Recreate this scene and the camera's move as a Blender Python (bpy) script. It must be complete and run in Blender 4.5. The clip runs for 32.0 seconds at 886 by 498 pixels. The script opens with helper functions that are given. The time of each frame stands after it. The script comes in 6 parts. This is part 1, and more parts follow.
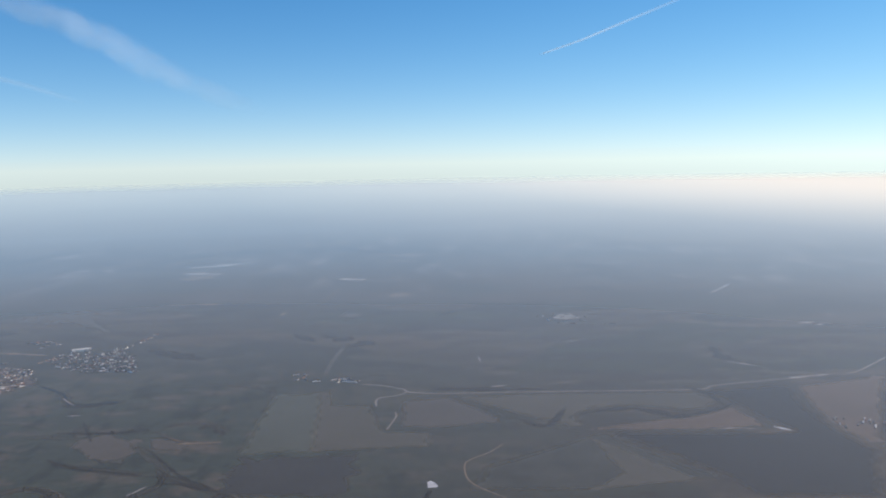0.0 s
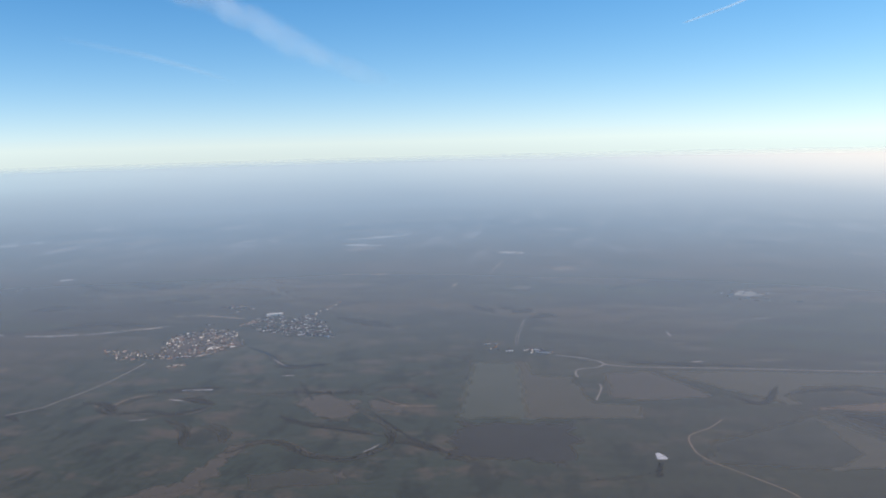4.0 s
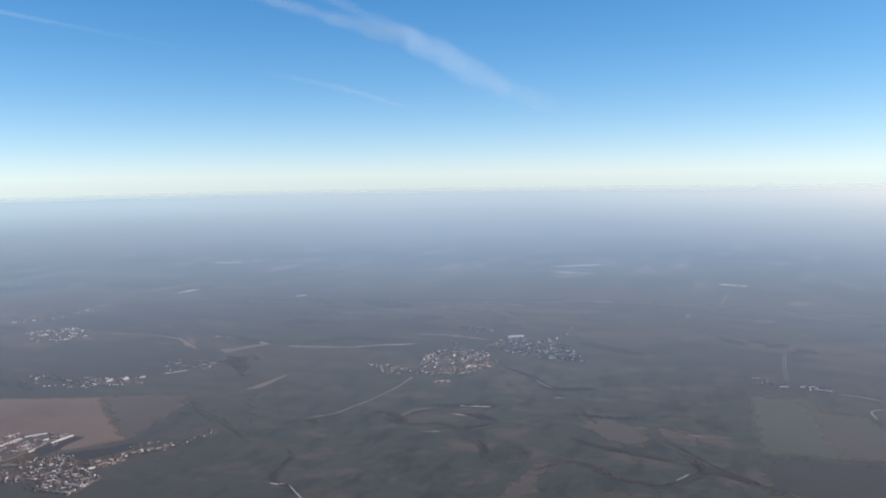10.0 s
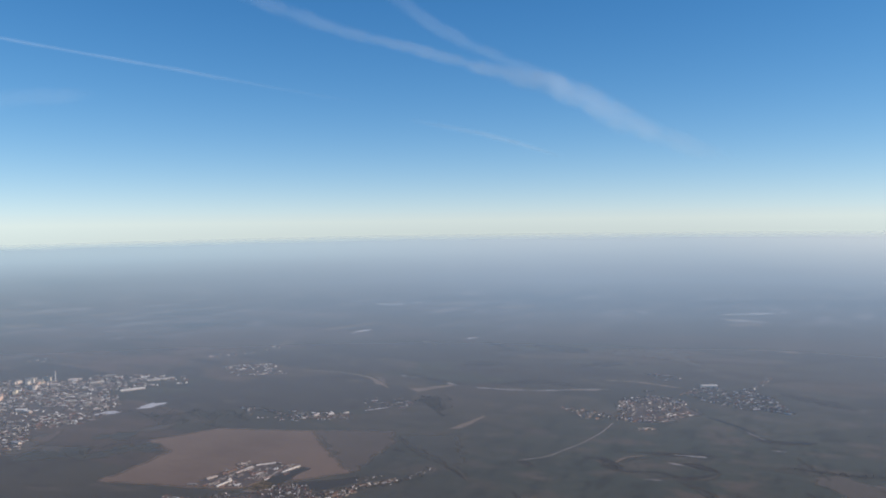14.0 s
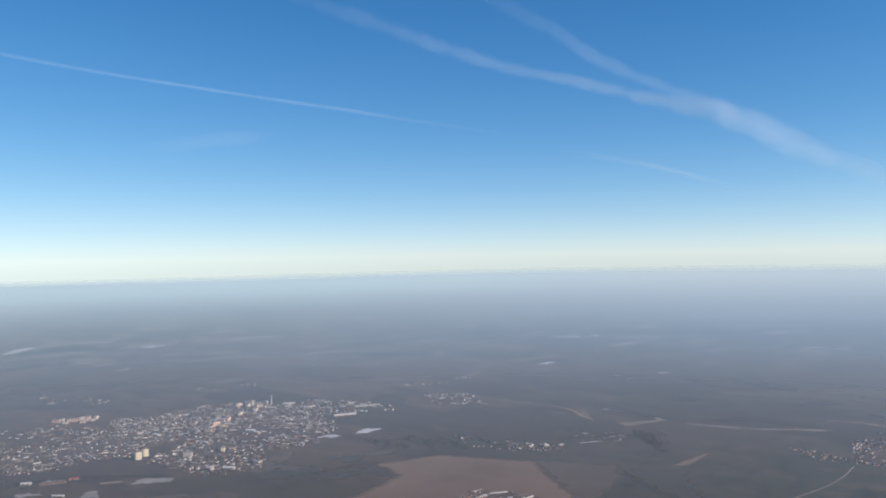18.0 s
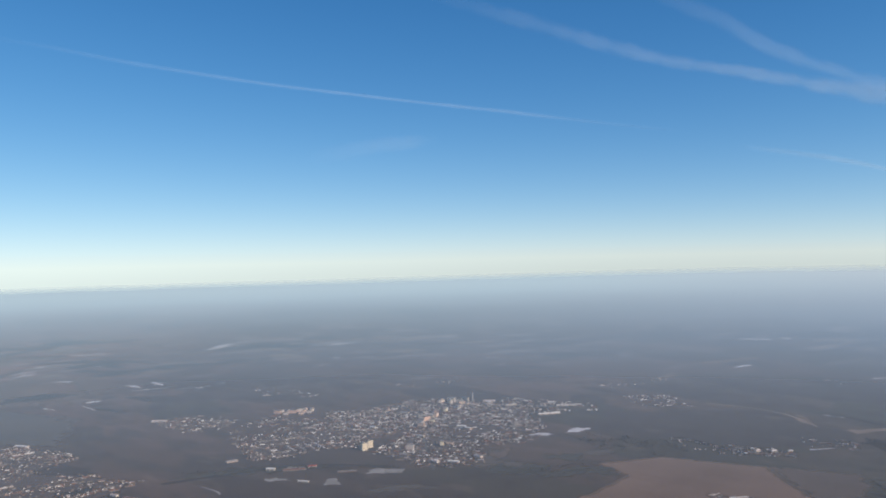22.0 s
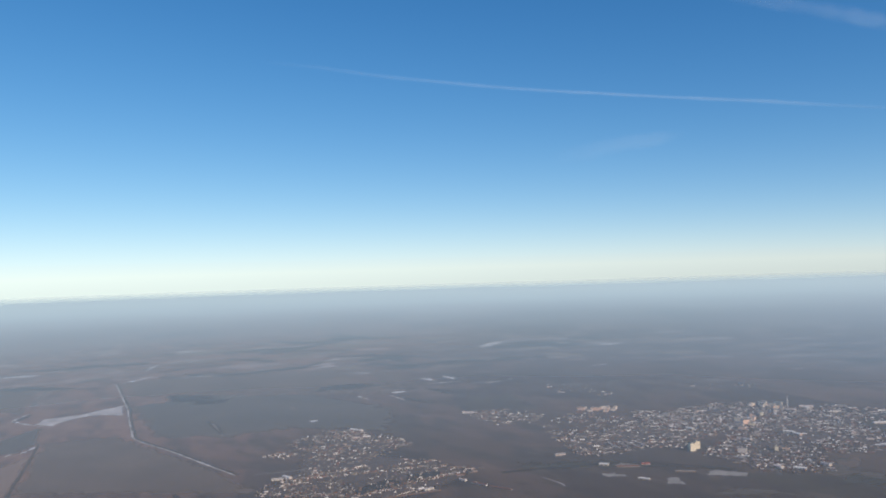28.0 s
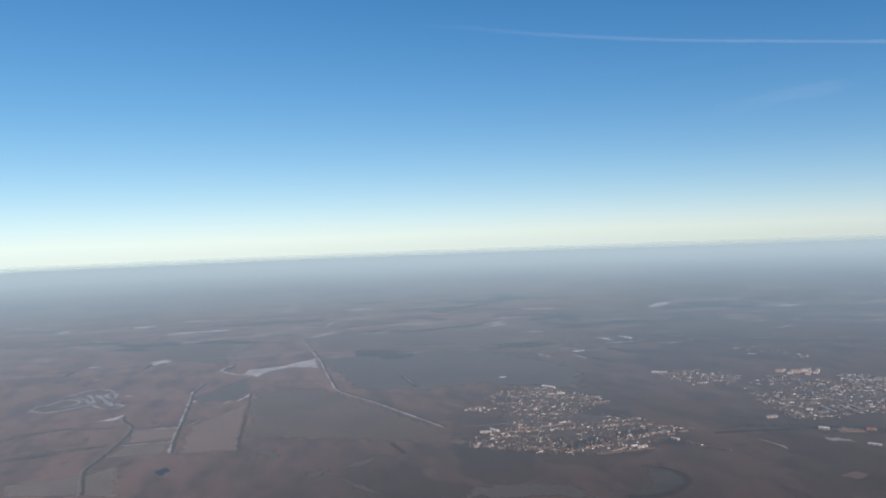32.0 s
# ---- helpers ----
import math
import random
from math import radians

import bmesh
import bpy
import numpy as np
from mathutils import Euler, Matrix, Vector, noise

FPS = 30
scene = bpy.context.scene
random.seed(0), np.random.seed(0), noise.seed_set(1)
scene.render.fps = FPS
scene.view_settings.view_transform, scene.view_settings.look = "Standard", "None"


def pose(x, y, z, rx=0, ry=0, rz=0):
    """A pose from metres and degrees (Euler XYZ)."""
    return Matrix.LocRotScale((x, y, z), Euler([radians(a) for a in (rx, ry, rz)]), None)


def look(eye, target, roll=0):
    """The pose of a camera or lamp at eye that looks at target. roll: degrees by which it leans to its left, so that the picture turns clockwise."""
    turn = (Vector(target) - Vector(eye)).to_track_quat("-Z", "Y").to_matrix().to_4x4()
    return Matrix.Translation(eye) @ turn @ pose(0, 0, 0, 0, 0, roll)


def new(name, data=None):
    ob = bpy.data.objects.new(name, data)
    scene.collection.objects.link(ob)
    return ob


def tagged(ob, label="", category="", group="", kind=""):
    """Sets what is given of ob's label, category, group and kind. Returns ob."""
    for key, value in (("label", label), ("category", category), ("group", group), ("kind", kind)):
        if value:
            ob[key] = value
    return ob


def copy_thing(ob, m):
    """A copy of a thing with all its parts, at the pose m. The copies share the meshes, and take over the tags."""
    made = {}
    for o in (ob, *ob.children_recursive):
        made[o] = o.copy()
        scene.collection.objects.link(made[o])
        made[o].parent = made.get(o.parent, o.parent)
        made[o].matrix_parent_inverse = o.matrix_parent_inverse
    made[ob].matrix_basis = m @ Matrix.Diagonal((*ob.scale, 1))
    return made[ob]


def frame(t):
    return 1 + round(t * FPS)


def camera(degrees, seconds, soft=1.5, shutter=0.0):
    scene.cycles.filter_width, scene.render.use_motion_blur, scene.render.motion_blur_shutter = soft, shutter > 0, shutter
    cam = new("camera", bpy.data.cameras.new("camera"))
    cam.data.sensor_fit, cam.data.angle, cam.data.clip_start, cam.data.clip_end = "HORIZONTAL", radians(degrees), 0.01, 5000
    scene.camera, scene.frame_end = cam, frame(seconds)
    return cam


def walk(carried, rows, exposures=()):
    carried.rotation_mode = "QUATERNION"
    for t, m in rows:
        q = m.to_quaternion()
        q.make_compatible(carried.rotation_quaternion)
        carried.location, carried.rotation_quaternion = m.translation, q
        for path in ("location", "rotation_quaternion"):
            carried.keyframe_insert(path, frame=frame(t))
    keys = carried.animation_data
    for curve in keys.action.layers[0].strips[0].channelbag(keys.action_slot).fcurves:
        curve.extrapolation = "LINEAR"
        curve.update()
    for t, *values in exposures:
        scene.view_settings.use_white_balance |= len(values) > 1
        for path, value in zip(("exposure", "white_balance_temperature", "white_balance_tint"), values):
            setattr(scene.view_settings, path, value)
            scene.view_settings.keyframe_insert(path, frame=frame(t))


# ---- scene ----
from mathutils import geometry

# Model metres: the landscape stands at 0.35 of full size, so that the horizon lies inside the camera's five kilometres.
U = 0.35
cam = camera(57.1, 32.0, soft=2.0)
# seconds, eye x, y, z, yaw (to the left of +y), pitch, lean
ROWS = [
    (0.0, 0.00, 0.00, 214.98, -0.497, -6.023, -1.194),
    (0.5, -9.39, -0.63, 214.85, 0.391, -6.630, -1.152),
    (1.0, -18.80, -1.30, 214.72, 1.690, -7.335, -0.935),
    (1.5, -28.22, -2.05, 214.57, 3.194, -8.266, -0.811),
    (2.0, -37.64, -2.94, 214.40, 4.318, -8.618, -0.791),
    (2.5, -47.03, -4.03, 214.21, 5.296, -8.592, -0.899),
    (3.0, -56.36, -5.33, 214.00, 6.334, -8.573, -0.983),
    (3.5, -65.64, -6.88, 213.77, 7.189, -8.306, -1.231),
    (5.5, -102.55, -14.15, 212.74, 10.020, -4.461, -1.904),
    (6.0, -111.73, -16.12, 212.48, 10.689, -3.963, -1.894),
    (6.5, -120.87, -18.24, 212.19, 11.658, -3.883, -1.800),
    (7.0, -129.96, -20.47, 211.90, 12.685, -3.894, -1.654),
    (7.5, -139.04, -22.79, 211.58, 13.710, -4.077, -1.466),
    (8.0, -148.08, -25.21, 211.23, 14.701, -4.393, -1.255),
    (8.5, -157.12, -27.78, 210.86, 15.691, -4.520, -1.187),
    (9.0, -166.09, -30.54, 210.49, 16.731, -4.706, -1.028),
    (9.5, -174.96, -33.51, 210.13, 17.806, -4.951, -0.898),
    (10.0, -183.71, -36.67, 209.82, 18.828, -5.269, -0.846),
    (10.5, -192.27, -40.10, 209.56, 19.890, -5.588, -0.754),
    (11.0, -200.66, -43.85, 209.38, 20.985, -5.846, -0.631),
    (11.5, -208.93, -47.87, 209.28, 22.102, -5.703, -0.656),
    (12.0, -217.14, -52.17, 209.24, 23.131, -5.116, -0.680),
    (12.5, -225.33, -56.74, 209.22, 24.242, -4.278, -0.760),
    (13.0, -233.52, -61.51, 209.21, 25.389, -3.253, -0.916),
    (13.5, -241.69, -66.46, 209.17, 26.590, -2.384, -0.832),
    (14.0, -249.72, -71.59, 209.11, 27.854, -1.976, -0.744),
    (14.5, -257.54, -76.89, 209.02, 29.118, -1.710, -0.812),
    (16.5, -288.04, -98.63, 208.62, 34.043, 0.063, -0.897),
    (17.0, -295.44, -104.22, 208.51, 35.394, 0.218, -0.850),
    (17.5, -302.60, -109.95, 208.40, 36.705, 0.355, -0.897),
    (18.0, -309.49, -115.82, 208.30, 38.056, 0.479, -0.945),
    (18.5, -316.15, -121.86, 208.19, 39.476, 0.549, -0.980),
    (19.0, -322.63, -128.08, 208.08, 40.785, 0.592, -1.058),
    (19.5, -328.95, -134.45, 207.94, 42.064, 0.484, -1.022),
    (20.0, -335.14, -140.96, 207.77, 43.449, 0.297, -0.970),
    (20.5, -341.26, -147.57, 207.57, 44.748, 0.382, -1.063),
    (21.0, -347.37, -154.30, 207.34, 45.971, 0.668, -1.238),
    (21.5, -353.52, -161.17, 207.09, 47.159, 0.804, -1.337),
    (22.0, -359.71, -168.14, 206.80, 48.427, 0.780, -1.329),
    (22.5, -365.91, -175.16, 206.47, 49.697, 0.722, -1.364),
    (23.0, -372.04, -182.22, 206.09, 50.970, 0.719, -1.525),
    (23.5, -378.03, -189.30, 205.68, 52.195, 0.781, -1.610),
    (24.0, -383.79, -196.35, 205.23, 53.445, 1.051, -1.655),
    (24.5, -389.26, -203.38, 204.77, 54.714, 1.322, -1.649),
    (25.0, -394.39, -210.40, 204.31, 56.008, 1.383, -1.759),
    (25.5, -399.16, -217.45, 203.86, 57.351, 1.444, -1.760),
    (27.5, -416.68, -245.93, 202.15, 62.808, 1.224, -1.666),
    (28.0, -420.74, -253.14, 201.76, 64.183, 1.352, -1.665),
    (28.5, -424.54, -260.44, 201.40, 65.526, 1.561, -1.861),
    (29.0, -428.08, -267.82, 201.07, 66.711, 1.817, -2.172),
    (29.5, -431.40, -275.29, 200.76, 67.936, 1.759, -2.196),
    (30.0, -434.53, -282.83, 200.45, 69.278, 1.252, -2.035),
    (30.5, -437.46, -290.42, 200.16, 70.537, 0.886, -2.088),
    (31.0, -440.21, -298.05, 199.87, 71.723, 0.468, -2.098),
    (31.5, -442.82, -305.70, 199.59, 72.876, -0.174, -2.055),
    (32.0, -445.38, -313.36, 199.33, 74.045, -1.047, -2.083),
]


def aim(x, y, z, yaw, pitch, lean):
    a, b = radians(yaw), radians(pitch)
    return look((x, y, z), (x - math.sin(a) * math.cos(b), y + math.cos(a) * math.cos(b), z + math.sin(b)), lean)


walk(cam, [(row[0], aim(*row[1:])) for row in ROWS], exposures=[(0, 0.24, 6250, 12), (1, 0.32, 6250, 12), (2, 0.47, 6250, 12), (3, 0.39, 6250, 12), (7, 0.30, 6250, 13), (13, 0.34, 6250, 14), (14, 0.08, 6300, 14), (18, 0.22, 6350, 14), (19, 0.22, 6400, 14), (20, 0.03, 6400, 14), (22, 0.10, 6400, 14), (25, 0.14, 6400, 14), (29, 0.10, 6450, 14), (30, 0.10, 6450, 14), (31, -0.14, 6450, 14), (32, 0.04, 6500, 14)])

# ---- world and sun ----
SUN_AZ, SUN_EL = 68.0, 29.0            # degrees clockwise from +y, and above the horizon
world = bpy.data.worlds.new("winter_sky")
world.use_nodes = True
scene.world = world
wn = world.node_tree
sky = wn.nodes.new("ShaderNodeTexSky")
sky.sky_type, sky.sun_disc = "NISHITA", False
sky.sun_elevation, sky.sun_rotation = radians(SUN_EL), radians(SUN_AZ)
sky.altitude, sky.air_density, sky.dust_density, sky.ozone_density = 3500, 0.9, 0.15, 2.9
wn.nodes["Background"].inputs["Strength"].default_value = 0.172
clear = wn.nodes.new("ShaderNodeHueSaturation")
clear.inputs["Saturation"].default_value = 1.14
crisp = wn.nodes.new("ShaderNodeVectorMath")      # cold dry air deepens the blue overhead
crisp.operation = "MULTIPLY"
crisp.inputs[1].default_value = (1.0, 0.915, 1.0)
wn.links.new(sky.outputs["Color"], crisp.inputs[0])
wn.links.new(crisp.outputs[0], clear.inputs["Color"])
# thick low air dulls the glare along the horizon
load = wn.nodes.new("ShaderNodeVectorMath")
load.operation = "MULTIPLY_ADD"
load.inputs[1].default_value, load.inputs[2].default_value = (0.105, 0.084, 0.098), (1, 1, 1)
wn.links.new(clear.outputs["Color"], load.inputs[0])
dulled = wn.nodes.new("ShaderNodeVectorMath")
dulled.operation = "DIVIDE"
wn.links.new(clear.outputs["Color"], dulled.inputs[0])
wn.links.new(load.outputs[0], dulled.inputs[1])
cold = wn.nodes.new("ShaderNodeHueSaturation")
cold.inputs["Hue"].default_value, cold.inputs["Saturation"].default_value = 0.491, 1.14
wn.links.new(dulled.outputs[0], cold.inputs["Color"])
wn.links.new(cold.outputs["Color"], wn.nodes["Background"].inputs["Color"])
sun = new("sun", bpy.data.lights.new("sun", "SUN"))
sun.data.energy, sun.data.angle, sun.data.color = 4.0, radians(0.53), (1.0, 0.83, 0.66)
sun_way = Vector((math.sin(radians(SUN_AZ)) * math.cos(radians(SUN_EL)), math.cos(radians(SUN_AZ)) * math.cos(radians(SUN_EL)), math.sin(radians(SUN_EL))))
sun.matrix_world = look((0, 0, 900), Vector((0, 0, 900)) - sun_way)

MID = (-236.0, -107.0)                 # the middle of the flight
HAZE_R = 4650.0

# ---- materials ----


def material(name, rough=0.9, metal=0.0):
    m = bpy.data.materials.new(name)
    m.use_nodes = True
    b = m.node_tree.nodes["Principled BSDF"]
    b.inputs["Roughness"].default_value, b.inputs["Metallic"].default_value = rough, metal
    b.inputs["Specular IOR Level"].default_value = 0.25
    return m, m.node_tree, b


def node(tree, kind, **values):
    n = tree.nodes.new(kind)
    for key, value in values.items():
        n.inputs[key].default_value = value
    return n


def place(tree, scale=1.0, squeeze=(1, 1, 1), turn=0.0):
    g = tree.nodes.new("ShaderNodeNewGeometry")
    mp = tree.nodes.new("ShaderNodeMapping")
    mp.inputs["Scale"].default_value = [scale * s for s in squeeze]
    mp.inputs["Rotation"].default_value = (0, 0, radians(turn))
    tree.links.new(g.outputs["Position"], mp.inputs["Vector"])
    return mp.outputs["Vector"]


def noise_of(tree, vector, scale, detail=4.0, rough=0.55):
    n = node(tree, "ShaderNodeTexNoise", Scale=scale, Detail=detail, Roughness=rough)
    tree.links.new(vector, n.inputs["Vector"])
    return n.outputs["Fac"]


def ramp(tree, fac, stops):
    r = tree.nodes.new("ShaderNodeValToRGB")
    while len(r.color_ramp.elements) < len(stops):
        r.color_ramp.elements.new(0.5)
    for e, (at, c) in zip(r.color_ramp.elements, stops):
        e.position, e.color = at, (*c, 1) if len(c) == 3 else c
    tree.links.new(fac, r.inputs["Fac"])
    return r.outputs["Color"]


def mix(tree, fac, a, b, way="MIX"):
    n = tree.nodes.new("ShaderNodeMix")
    n.data_type, n.blend_type = "RGBA", way
    for socket, value in ((n.inputs["Factor"], fac), (n.inputs["A"], a), (n.inputs["B"], b)):
        if isinstance(value, bpy.types.NodeSocket):
            tree.links.new(value, socket)
        else:
            socket.default_value = value if isinstance(value, (int, float)) else (*value, 1)
    return n.outputs["Result"]


def maths(tree, op, *values):
    n = tree.nodes.new("ShaderNodeMath")
    n.operation = op
    for socket, value in zip(n.inputs, values):
        if isinstance(value, bpy.types.NodeSocket):
            tree.links.new(value, socket)
        else:
            socket.default_value = value
    return n.outputs[0]


def grey(v):
    return (v, v, v)


def earth(name, dark, light, tint, scale=0.012, furrow=0.0, turn=0.0, rough=0.95):
    """Soil or crop: broad stains, fine grain and faint drill rows."""
    m, t, b = material(name, rough)
    p = place(t)
    col = mix(t, ramp(t, noise_of(t, p, scale, 5), [(0.35, grey(0)), (0.68, grey(1))]), dark, light)
    col = mix(t, ramp(t, noise_of(t, p, scale * 3.7, 6, 0.65), [(0.45, grey(0)), (0.75, grey(1))]), col, tint)
    col = mix(t, 0.5, col, ramp(t, noise_of(t, p, 0.35, 3), [(0.3, grey(0.35)), (0.7, grey(0.65))]), "OVERLAY")
    if furrow:
        rows = noise_of(t, place(t, 1.0, (0.02, 0.5, 0.02), turn), 1.0, 3)
        col = mix(t, furrow, col, ramp(t, rows, [(0.4, grey(0.2)), (0.6, grey(0.75))]), "OVERLAY")
    t.links.new(col, b.inputs["Base Color"])
    # the cover thins out raggedly towards its rim
    rim = t.nodes.new("ShaderNodeAttribute")
    rim.attribute_name = "cover"
    ragged = maths(t, "MULTIPLY", maths(t, "SUBTRACT", noise_of(t, p, 0.45, 4, 0.65), 0.5), 1.3)
    cover = ramp(t, maths(t, "ADD", rim.outputs["Fac"], maths(t, "MULTIPLY", maths(t, "MULTIPLY", ragged, 2.6), maths(t, "MULTIPLY", rim.outputs["Fac"], maths(t, "SUBTRACT", 1.1, rim.outputs["Fac"])))), [(0.12, grey(0)), (0.80, grey(1))])
    bare, both = t.nodes.new("ShaderNodeBsdfTransparent"), t.nodes.new("ShaderNodeMixShader")
    t.links.new(cover, both.inputs[0])
    t.links.new(bare.outputs[0], both.inputs[1])
    t.links.new(b.outputs[0], both.inputs[2])
    t.links.new(both.outputs[0], t.nodes["Material Output"].inputs["Surface"])
    return m


def ground_material():
    m, t, b = material("winter_ground", 0.96)
    p = place(t)
    warp = node(t, "ShaderNodeTexNoise", Scale=0.006, Detail=3.0)
    t.links.new(p, warp.inputs["Vector"])
    shift = t.nodes.new("ShaderNodeVectorMath")
    shift.operation = "MULTIPLY_ADD"
    t.links.new(warp.outputs["Color"], shift.inputs[0])
    shift.inputs[1].default_value = (60, 60, 0)
    t.links.new(p, shift.inputs[2])
    # parcel edges are frayed by ditches and verges
    frayed, fine = node(t, "ShaderNodeTexNoise", Scale=0.05, Detail=5.0), t.nodes.new("ShaderNodeVectorMath")
    fine.operation = "MULTIPLY_ADD"
    fine.inputs[1].default_value = (16, 16, 0)
    t.links.new(p, frayed.inputs["Vector"])
    t.links.new(frayed.outputs["Color"], fine.inputs[0])
    t.links.new(shift.outputs[0], fine.inputs[2])
    turned = t.nodes.new("ShaderNodeMapping")
    turned.inputs["Rotation"].default_value = (0, 0, radians(24))
    turned.inputs["Scale"].default_value = (0.0052, 0.0105, 0.0)
    t.links.new(fine.outputs[0], turned.inputs["Vector"])
    cell = t.nodes.new("ShaderNodeTexVoronoi")
    cell.distance, cell.inputs["Scale"].default_value = "CHEBYCHEV", 1.0
    t.links.new(turned.outputs[0], cell.inputs["Vector"])
    part_of = t.nodes.new("ShaderNodeSeparateColor")
    t.links.new(cell.outputs["Color"], part_of.inputs["Color"])
    fields = ramp(t, part_of.outputs[0], [(0.0, (0.078, 0.074, 0.064)), (0.20, (0.122, 0.106, 0.083)), (0.36, (0.088, 0.092, 0.071)), (0.50, (0.136, 0.112, 0.087)),
                                          (0.64, (0.092, 0.085, 0.074)), (0.78, (0.150, 0.126, 0.101)), (0.86, (0.105, 0.098, 0.080))])
    fields.node.color_ramp.interpolation = "CONSTANT"
    broad = ramp(t, noise_of(t, p, 0.0035, 5), [(0.35, (0.072, 0.077, 0.068)), (0.65, (0.116, 0.108, 0.088))])
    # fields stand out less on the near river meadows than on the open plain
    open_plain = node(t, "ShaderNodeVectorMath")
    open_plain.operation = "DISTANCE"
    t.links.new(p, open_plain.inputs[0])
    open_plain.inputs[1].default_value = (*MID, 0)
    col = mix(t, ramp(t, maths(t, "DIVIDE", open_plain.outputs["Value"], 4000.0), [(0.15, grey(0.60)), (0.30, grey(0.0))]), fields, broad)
    # ground colour paled with distance, standing in for the brightness of hazy air
    thin_snow_far_pale = ramp(t, maths(t, "DIVIDE", open_plain.outputs["Value"], 4000.0), [(0.26, grey(0)), (0.55, grey(0.62))])
    col = mix(t, thin_snow_far_pale, col, mix(t, 0.55, (0.27, 0.245, 0.22), fields, "OVERLAY"))
    # the western steppe is paler and drier
    dry = node(t, "ShaderNodeVectorMath")
    dry.operation = "DOT_PRODUCT"
    t.links.new(shift.outputs[0], dry.inputs[0])
    dry.inputs[1].default_value = (-0.000588, -0.000784, 0)
    col = mix(t, maths(t, "MULTIPLY", ramp(t, dry.outputs["Value"], [(0.70, grey(0)), (1.02, grey(1))]), 0.70), col, (0.33, 0.245, 0.19))
    # the loam round the towns is warmer than the river silt
    loam = node(t, "ShaderNodeVectorMath")
    loam.operation = "DOT_PRODUCT"
    t.links.new(shift.outputs[0], loam.inputs[0])
    loam.inputs[1].default_value = (-0.001, -0.0003, 0)
    col = mix(t, ramp(t, loam.outputs["Value"], [(0.45, grey(0)), (0.95, grey(1))]), col, mix(t, 1.0, col, (1.15, 0.97, 0.97), "MULTIPLY"))
    stain = ramp(t, noise_of(t, place(t, 1.0, (1.0, 2.6, 1.0), 15), 0.010, 6, 0.62), [(0.44, grey(0)), (0.60, grey(1))])
    col = mix(t, maths(t, "MULTIPLY", stain, 0.55), col, (0.070, 0.066, 0.062))
    scrub = ramp(t, noise_of(t, place(t, 1.0, (1.0, 1.7, 1.0), -50), 0.028, 7, 0.7), [(0.57, grey(0)), (0.63, grey(1))])
    col = mix(t, maths(t, "MULTIPLY", scrub, 0.40), col, (0.050, 0.036, 0.032))
    pale = ramp(t, noise_of(t, place(t, 1.0, (1.0, 2.2, 1.0), -30), 0.016, 6, 0.6), [(0.58, grey(0)), (0.70, grey(1))])
    col = mix(t, maths(t, "MULTIPLY", pale, 0.34), col, (0.27, 0.215, 0.165))
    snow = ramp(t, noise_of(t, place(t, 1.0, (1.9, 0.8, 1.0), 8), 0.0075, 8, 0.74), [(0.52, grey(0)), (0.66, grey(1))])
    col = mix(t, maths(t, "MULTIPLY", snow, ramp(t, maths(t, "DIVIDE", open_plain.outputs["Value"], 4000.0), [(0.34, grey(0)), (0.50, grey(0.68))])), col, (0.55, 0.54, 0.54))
    # damp river meadows: green turf with dry brown humps and sedge
    damp = node(t, "ShaderNodeVectorMath")
    damp.operation = "DISTANCE"
    t.links.new(shift.outputs[0], damp.inputs[0])
    damp.inputs[1].default_value = (-270, 610, 0)
    wet = ramp(t, maths(t, "DIVIDE", damp.outputs["Value"], 1000.0), [(0.16, grey(1)), (0.46, grey(0))])
    col = mix(t, maths(t, "MULTIPLY", wet, 0.88), col, mix(t, 0.45, (0.088, 0.110, 0.095), mix(t, 1.0, col, (0.84, 1.10, 1.06), "MULTIPLY")))
    hump = ramp(t, noise_of(t, place(t, 1.0, (1.0, 1.8, 1.0), 35), 0.017, 7, 0.66), [(0.51, grey(0)), (0.61, grey(0.75))])
    col = mix(t, maths(t, "MULTIPLY", hump, wet), col, (0.165, 0.140, 0.115))
    sedge = ramp(t, noise_of(t, place(t, 1.0, (2.1, 1.0, 1.0), 65), 0.021, 7, 0.68), [(0.50, grey(0)), (0.60, grey(0.75))])
    col = mix(t, maths(t, "MULTIPLY", sedge, wet), col, (0.050, 0.060, 0.055))
    col = mix(t, 0.4, col, ramp(t, noise_of(t, p, 0.22, 4, 0.6), [(0.3, grey(0.35)), (0.7, grey(0.65))]), "OVERLAY")
    col = mix(t, 1.0, col, (0.69, 0.65, 0.625), "MULTIPLY")
    t.links.new(col, b.inputs["Base Color"])
    return m


def picked(name, colours, rough=0.8, metal=0.0, spread=0.12, scale=0.8):
    """One of several colours for each piece, with weathering."""
    m, t, b = material(name, rough, metal)
    g, o = t.nodes.new("ShaderNodeNewGeometry"), t.nodes.new("ShaderNodeObjectInfo")
    pick = maths(t, "FRACT", maths(t, "ADD", g.outputs["Random Per Island"], o.outputs["Random"]))
    col = ramp(t, pick, [(i / len(colours), c) for i, c in enumerate(colours)])
    col.node.color_ramp.interpolation = "CONSTANT"
    worn = noise_of(t, place(t), scale, 4, 0.6)
    col = mix(t, 0.6, col, ramp(t, worn, [(0.3, grey(0.5 - spread)), (0.7, grey(0.5 + spread))]), "OVERLAY")
    t.links.new(col, b.inputs["Base Color"])
    return m


